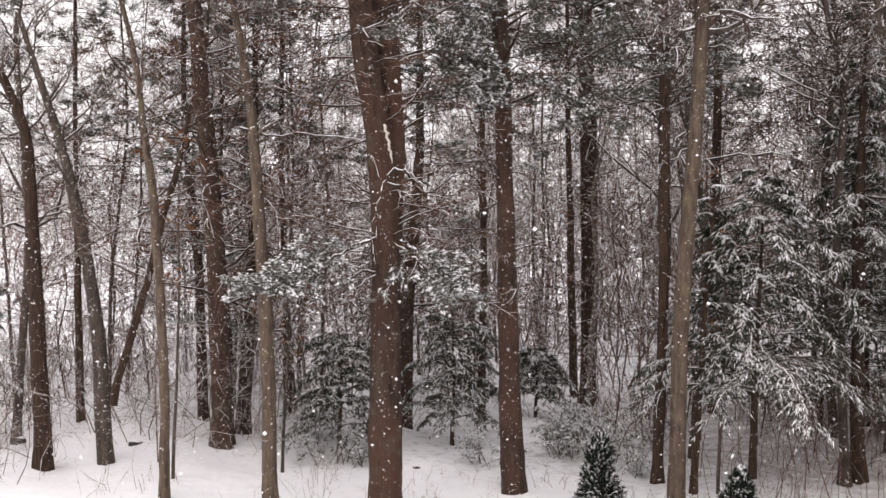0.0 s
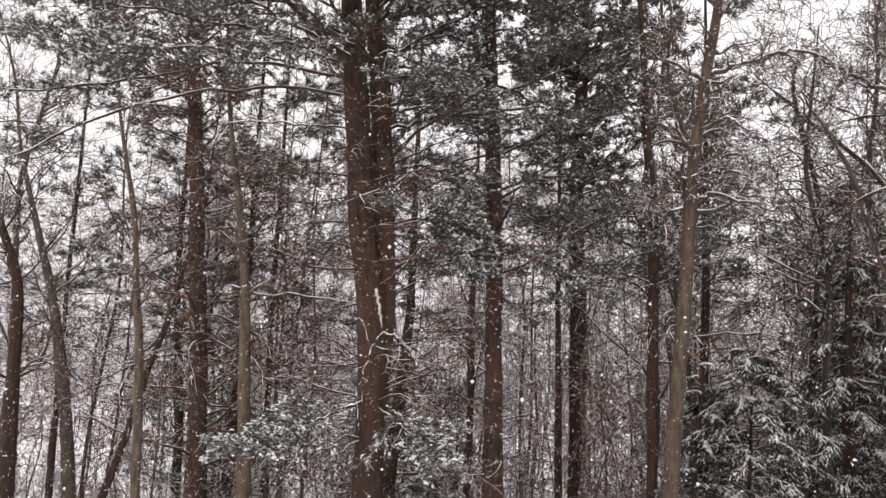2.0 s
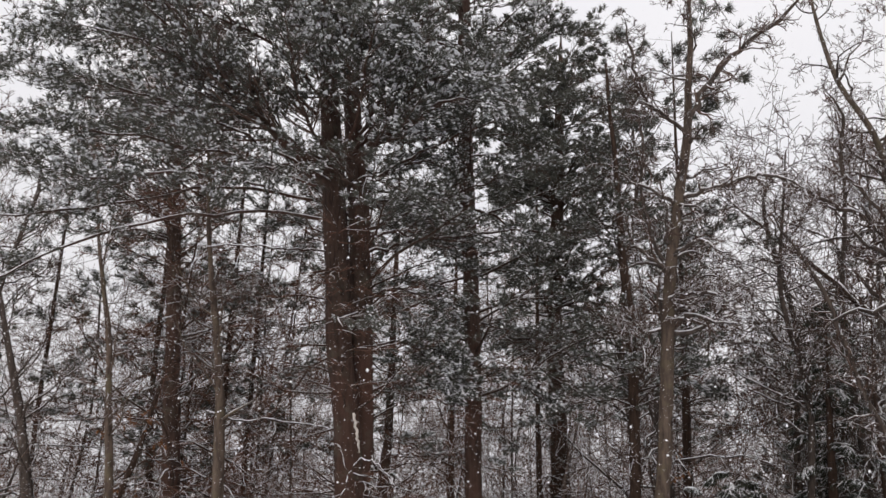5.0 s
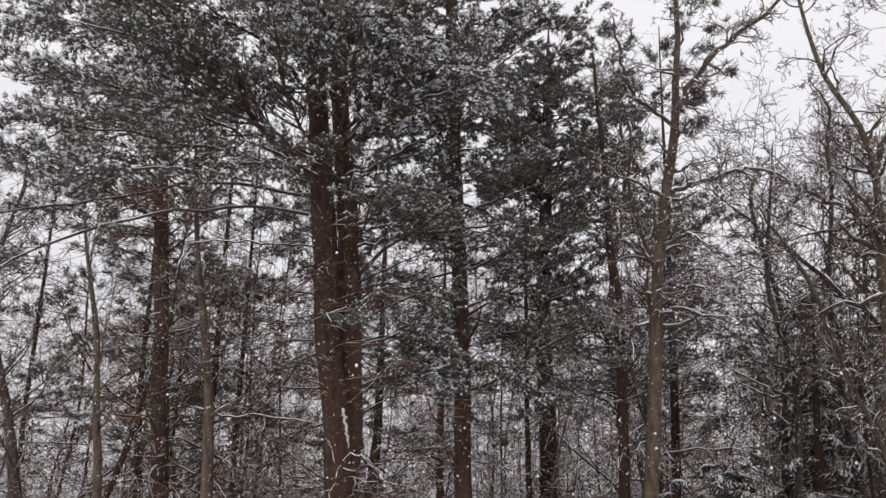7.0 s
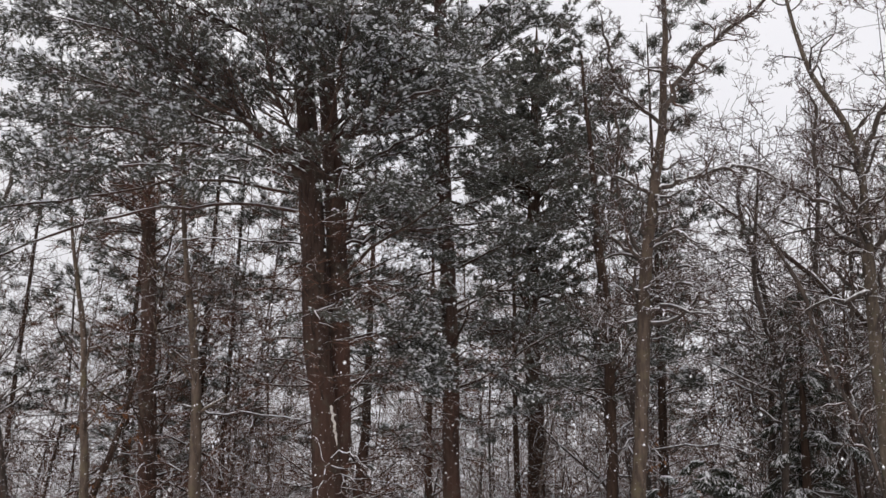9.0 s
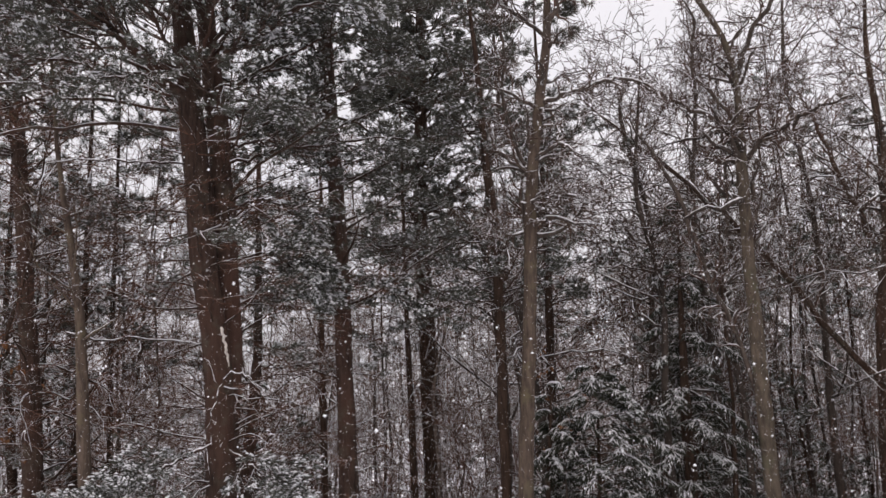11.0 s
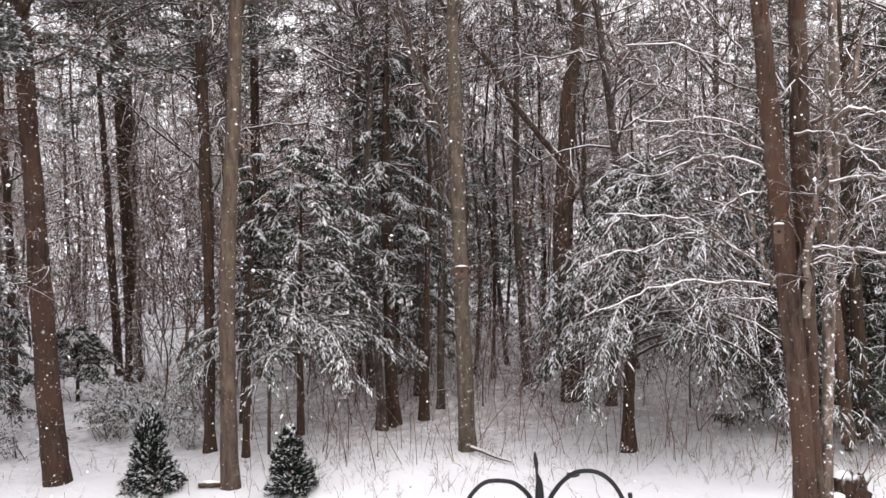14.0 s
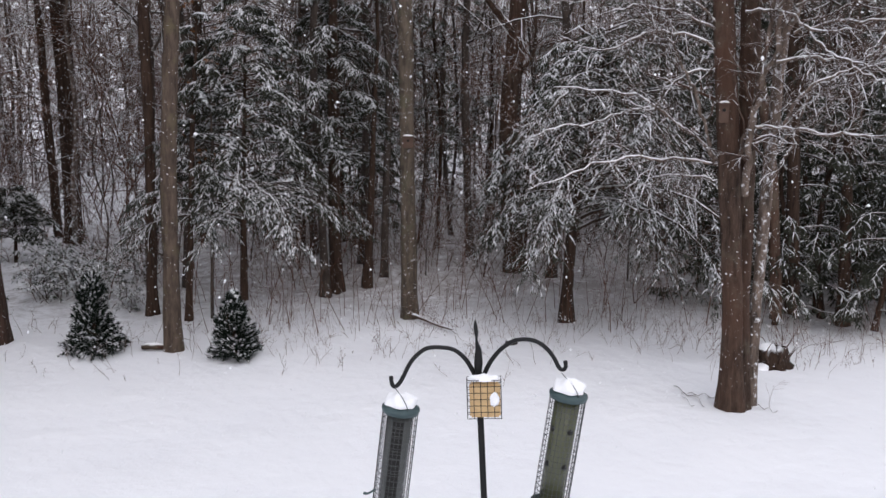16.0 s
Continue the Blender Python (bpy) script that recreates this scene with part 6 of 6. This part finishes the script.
stand = thing("feeder_pole", "black iron shepherd pole with two curved feeder hooks", "feeder pole")
foot = (1.84, 2.93, 2.28)
lower = (1.86, 2.91, 1.78)
drop = (foot[2] + 0.1) / (foot[2] - lower[2])
post = part("pole", along([(foot[0] + (lower[0] - foot[0]) * drop, foot[1] + (lower[1] - foot[1]) * drop, -0.1, 0.0125), (foot[0], foot[1], foot[2] + 0.02, 0.0125)], 6, 14), IRON, stand)
part("finial", along([(1.84, 2.93, 2.27, 0.011), (*(1.84, 2.93, 2.27), 0.013), (*(1.84, 2.93, 2.32), 0.017), (*(1.84, 2.93, 2.37), 0.012), (*(1.83, 2.93, 2.40), 0.005), (*(1.83, 2.93, 2.42), 0.004), (*(1.83, 2.93, 2.43), 0.009), (*(1.83, 2.94, 2.46), 0.007), (*(1.83, 2.94, 2.48), 0.002)], 22, 12), IRON, post, "spear-shaped iron tip")
part("hook_arm", along([(1.83, 2.94, 2.27, 0.009), (1.80, 2.95, 2.33, 0.009), (1.76, 2.97, 2.37, 0.008), (1.71, 2.99, 2.38, 0.008), (1.66, 3.01, 2.38, 0.008), (1.62, 3.02, 2.35, 0.008), (1.60, 3.03, 2.32, 0.008), (1.58, 3.04, 2.27, 0.008), (1.56, 3.04, 2.24, 0.008), (1.54, 3.04, 2.23, 0.008), (1.53, 3.04, 2.25, 0.008), (1.53, 3.04, 2.28, 0.008)], 40, 12), IRON, stand)
part("hook_arm", along([(1.86, 2.92, 2.27, 0.009), (1.87, 2.90, 2.32, 0.009), (1.90, 2.88, 2.37, 0.008), (1.94, 2.85, 2.41, 0.008), (1.98, 2.81, 2.42, 0.008), (2.01, 2.78, 2.41, 0.008), (2.04, 2.76, 2.38, 0.008), (2.06, 2.74, 2.34, 0.008), (2.06, 2.72, 2.31, 0.008), (2.07, 2.71, 2.31, 0.008), (2.08, 2.70, 2.32, 0.008), (2.07, 2.70, 2.35, 0.008)], 40, 12), IRON, stand)

RIGHT = Vector((math.cos(radians(32)), -math.sin(radians(32)), 0))


def hung(name, label, where, lean):
    """A thing that hangs with its upright axis blown aside by some degrees."""
    up = (Vector((0, 0, 1)) + RIGHT * math.tan(radians(lean))).normalized()
    x = (RIGHT - up * RIGHT.dot(up)).normalized()
    y = up.cross(x)
    t = thing(name, label, "bird feeder", "feeders on the pole")
    t.matrix_basis = Matrix((x, y, up)).transposed().to_4x4()
    t.matrix_basis = Matrix.Translation(where) @ t.matrix_basis
    return t


def wire_cage(tree, radius, high, step, count):
    for i in range(count):
        a = 2 * math.pi * i / count
        x, y = radius * math.cos(a), radius * math.sin(a)
        part("upright_wire", along([(x, y, -0.01, 0.0011), (x * 1.0, y, -high, 0.0011)], 3, 5), WIRE, tree)
    z = -0.03
    ang = np.linspace(0, 2 * np.pi, 41)
    while z > -high:
        s = Shape()
        tubes(s, np.stack([radius * np.cos(ang), radius * np.sin(ang), np.full(41, z)], -1)[None], np.full((1, 41), 0.0011), 5)
        part("ring_wire", s, WIRE, tree)
        z -= step


def tube_feeder(label, where, hook, lean, tube_mat, ports):
    t = hung("tube_feeder", label, where, lean)
    inv = t.matrix_basis.inverted()
    lid = part("lid", lathe([(0.0, 0.016), (0.045, 0.015), (0.058, 0.012), (0.064, 0.007), (0.071, 0.005), (0.072, -0.003), (0.0695, -0.006), (0.069, -0.014), (0.0675, -0.014), (0.066, -0.004), (0.0, -0.004)]), GREEN_METAL, t, "dull green metal lid")
    part("tube", lathe([(0.0, -0.002), (0.047, -0.002), (0.047, -0.44), (0.0, -0.44)]), tube_mat, t)
    part("base_dish", lathe([(0.0, -0.44), (0.07, -0.44), (0.075, -0.43), (0.075, -0.46), (0.07, -0.47), (0.0, -0.47)]), GREEN_METAL, t)
    wire_cage(t, 0.0665, 0.44, 0.0215, 26)
    h = inv @ Vector(hook)
    part("hanger_wire", along([(0.03, -0.052, 0.01, 0.0015), (0.02, -0.05, 0.035, 0.0015), (h.x * 0.5 + 0.012, h.y * 0.5 - 0.015, h.z * 0.7, 0.0015), (h.x, h.y, h.z, 0.0015)], 8, 6), WIRE, lid)
    part("snow_cap", snow_cap(0.058, 0.055, 0.05, len(label) * 1.0), SNOWY, lid, "rounded cap of fresh snow").location = (-0.002, 0, 0.016)
    if ports:
        for z in (-0.13, -0.27):
            for a in (-150, -60, 30, 120):
                s = lathe([(0.0, 0.004), (0.0095, 0.004), (0.0115, 0.0), (0.0115, -0.008), (0.0, -0.008)], 16)
                p = part("feeding_port", s, SEED, t)
                p.matrix_basis = Matrix.Translation((0.047 * math.cos(radians(a)), 0.047 * math.sin(radians(a)), z)) @ Vector((math.cos(radians(a)), math.sin(radians(a)), 0)).to_track_quat("Z", "Y").to_matrix().to_4x4()
    else:
        z = -0.05
        while z > -0.42:
            s = Shape()
            w, h2, y = 0.02, 0.0135, -0.0485
            s.add([(-w, y + 0.004, z - h2), (w, y + 0.004, z - h2), (w, y + 0.004, z + h2), (-w, y + 0.004, z + h2), (-w, y, z - h2 * 0.9), (w, y, z - h2 * 0.9), (w, y, z + h2 * 0.9), (-w, y, z + h2 * 0.9)], [(4, 5, 6, 7), (0, 1, 5, 4), (1, 2, 6, 5), (2, 3, 7, 6), (3, 0, 4, 7)])
            part("seed_window", s, SEED, t, smooth=False)
            z -= 0.03
        part("perch_bar", along([(-0.06, -0.03, -0.32, 0.004), (-0.085, -0.04, -0.34, 0.004), (-0.1, -0.045, -0.335, 0.006)], 6, 8), GREEN_METAL, t)
    return t


tube_feeder("green-lidded tube seed feeder in a wire cage capped with snow", (1.57, 3.04, 2.15), (1.55, 3.05, 2.23), 6.5, TUBE_GREY, False)
tube_feeder("olive tube feeder with black ports in a snow-capped wire cage", (2.09, 2.70, 2.22), (2.07, 2.72, 2.30), 7.5, TUBE_OLIVE, True)


def suet_feeder(where):
    t = hung("suet_feeder", "square wire suet cage holding a yellow suet cake", where, -2)
    w, h, d = 0.063, 0.074, 0.024
    for x in np.linspace(-w, w, 6):
        for y in (-d, d):
            part("cage_wire", along([(x, y, -h, 0.0014), (x, y, h, 0.0014)], 3, 6), IRON, t)
    for z in np.linspace(-h, h, 7):
        for y in (-d, d):
            part("cage_wire", along([(-w, y, z, 0.0014), (w, y, z, 0.0014)], 3, 6), IRON, t)
        for x in (-w, w):
            part("cage_wire", along([(x, -d, z, 0.0014), (x, d, z, 0.0014)], 3, 6), IRON, t)
    bm = bmesh.new()
    bmesh.ops.create_cube(bm, size=1.0, matrix=Matrix.Diagonal((0.114, 0.038, 0.128, 1)))
    bmesh.ops.bevel(bm, geom=bm.edges[:], offset=0.006, segments=2, affect="EDGES")
    me = bpy.data.meshes.new("suet_cake")
    bm.to_mesh(me)
    bm.free()
    me.materials.append(SUET)
    cake = new("suet_cake", me)
    cake.parent, cake.location = t, (0.003, 0, -0.008)
    tagged(cake, "yellow crumbly suet cake with a pecked corner")
    lump = part("snow_lump", snow_cap(0.017, 0.028, 0.01, 4.3), SNOWY, t)
    lump.matrix_basis = Matrix.Translation((0.038, -0.022, 0.0)) @ Euler((radians(90), 0, 0)).to_matrix().to_4x4()
    cap = part("snow_cap", snow_cap(0.057, 0.03, 0.02, 9.4), SNOWY, t, "thin ridge of snow on the cage top")
    cap.location = (0, 0, h - 0.004)
    return t


suet_feeder((1.83, 2.87, 2.20))


# ---- falling snow ----
def falling_snow():
    n = 15000
    az = np.radians(RNG.uniform(-34, 64, n))
    r = RNG.uniform(2.0, 11.2, n) ** 0.5 * 3.35
    el = np.radians(RNG.uniform(-26, 33, n))
    c = np.stack([r * np.sin(az), r * np.cos(az), 3.4 + r * np.tan(el)], -1)
    keep = c[:, 2] > 0.2
    c = c[keep]
    n = len(c)
    ball = bmesh.new()
    bmesh.ops.create_icosphere(ball, subdivisions=1, radius=1.0)
    near_o, near_f = np.array([v.co[:] for v in ball.verts]), np.array([[v.index for v in face.verts] for face in ball.faces])
    ball.free()
    far_o = np.array([(1, 0, 0), (-1, 0, 0), (0, 1, 0), (0, -1, 0), (0, 0, 1), (0, 0, -1)], float)
    far_f = np.array([(0, 2, 4), (2, 1, 4), (1, 3, 4), (3, 0, 4), (2, 0, 5), (1, 2, 5), (3, 1, 5), (0, 3, 5)])
    dist = np.hypot(c[:, 0], c[:, 1])
    s = Shape()
    for pick, o, f in ((dist < 4.5, near_o, near_f), (dist >= 4.5, far_o, far_f)):
        m = int(pick.sum())
        size = np.clip(0.0037 * np.exp(RNG.normal(size=m) * 0.5), 0.0018, 0.012)
        V = c[pick][:, None] + o[None] * size[:, None, None] * RNG.uniform(0.75, 1.2, (m, len(o), 1)) * RNG.uniform(0.6, 1.3, (m, 1, 3))
        s.add(V, None, (np.arange(m)[:, None, None] * len(o) + f[None]).reshape(-1, 3))
    m = 90000
    az, r, el = np.radians(RNG.uniform(-32, 62, m)), RNG.uniform(10.5, 22, m), np.radians(RNG.uniform(-12, 30, m))
    c = np.stack([r * np.sin(az), r * np.cos(az), 3.4 + r * np.tan(el)], -1)
    o = np.array([(0.9, 0.3, -0.6), (-0.9, -0.3, -0.6), (0, 0, 1.1), (0.2, -0.8, 0.1)])
    f = np.array([(0, 2, 3), (3, 2, 1)])
    s.add(c[:, None] + o[None] * (0.0058 * np.exp(RNG.normal(size=m) * 0.35))[:, None, None] * RNG.uniform(0.6, 1.3, (m, 4, 1)), None, (np.arange(m)[:, None, None] * 4 + f[None]).reshape(-1, 3))
    return tagged(new("falling_snow", s.mesh("falling_snow", SNOWY)), "loose white snowflakes drifting down through the air", "snowflakes", kind="stuff")


falling_snow()
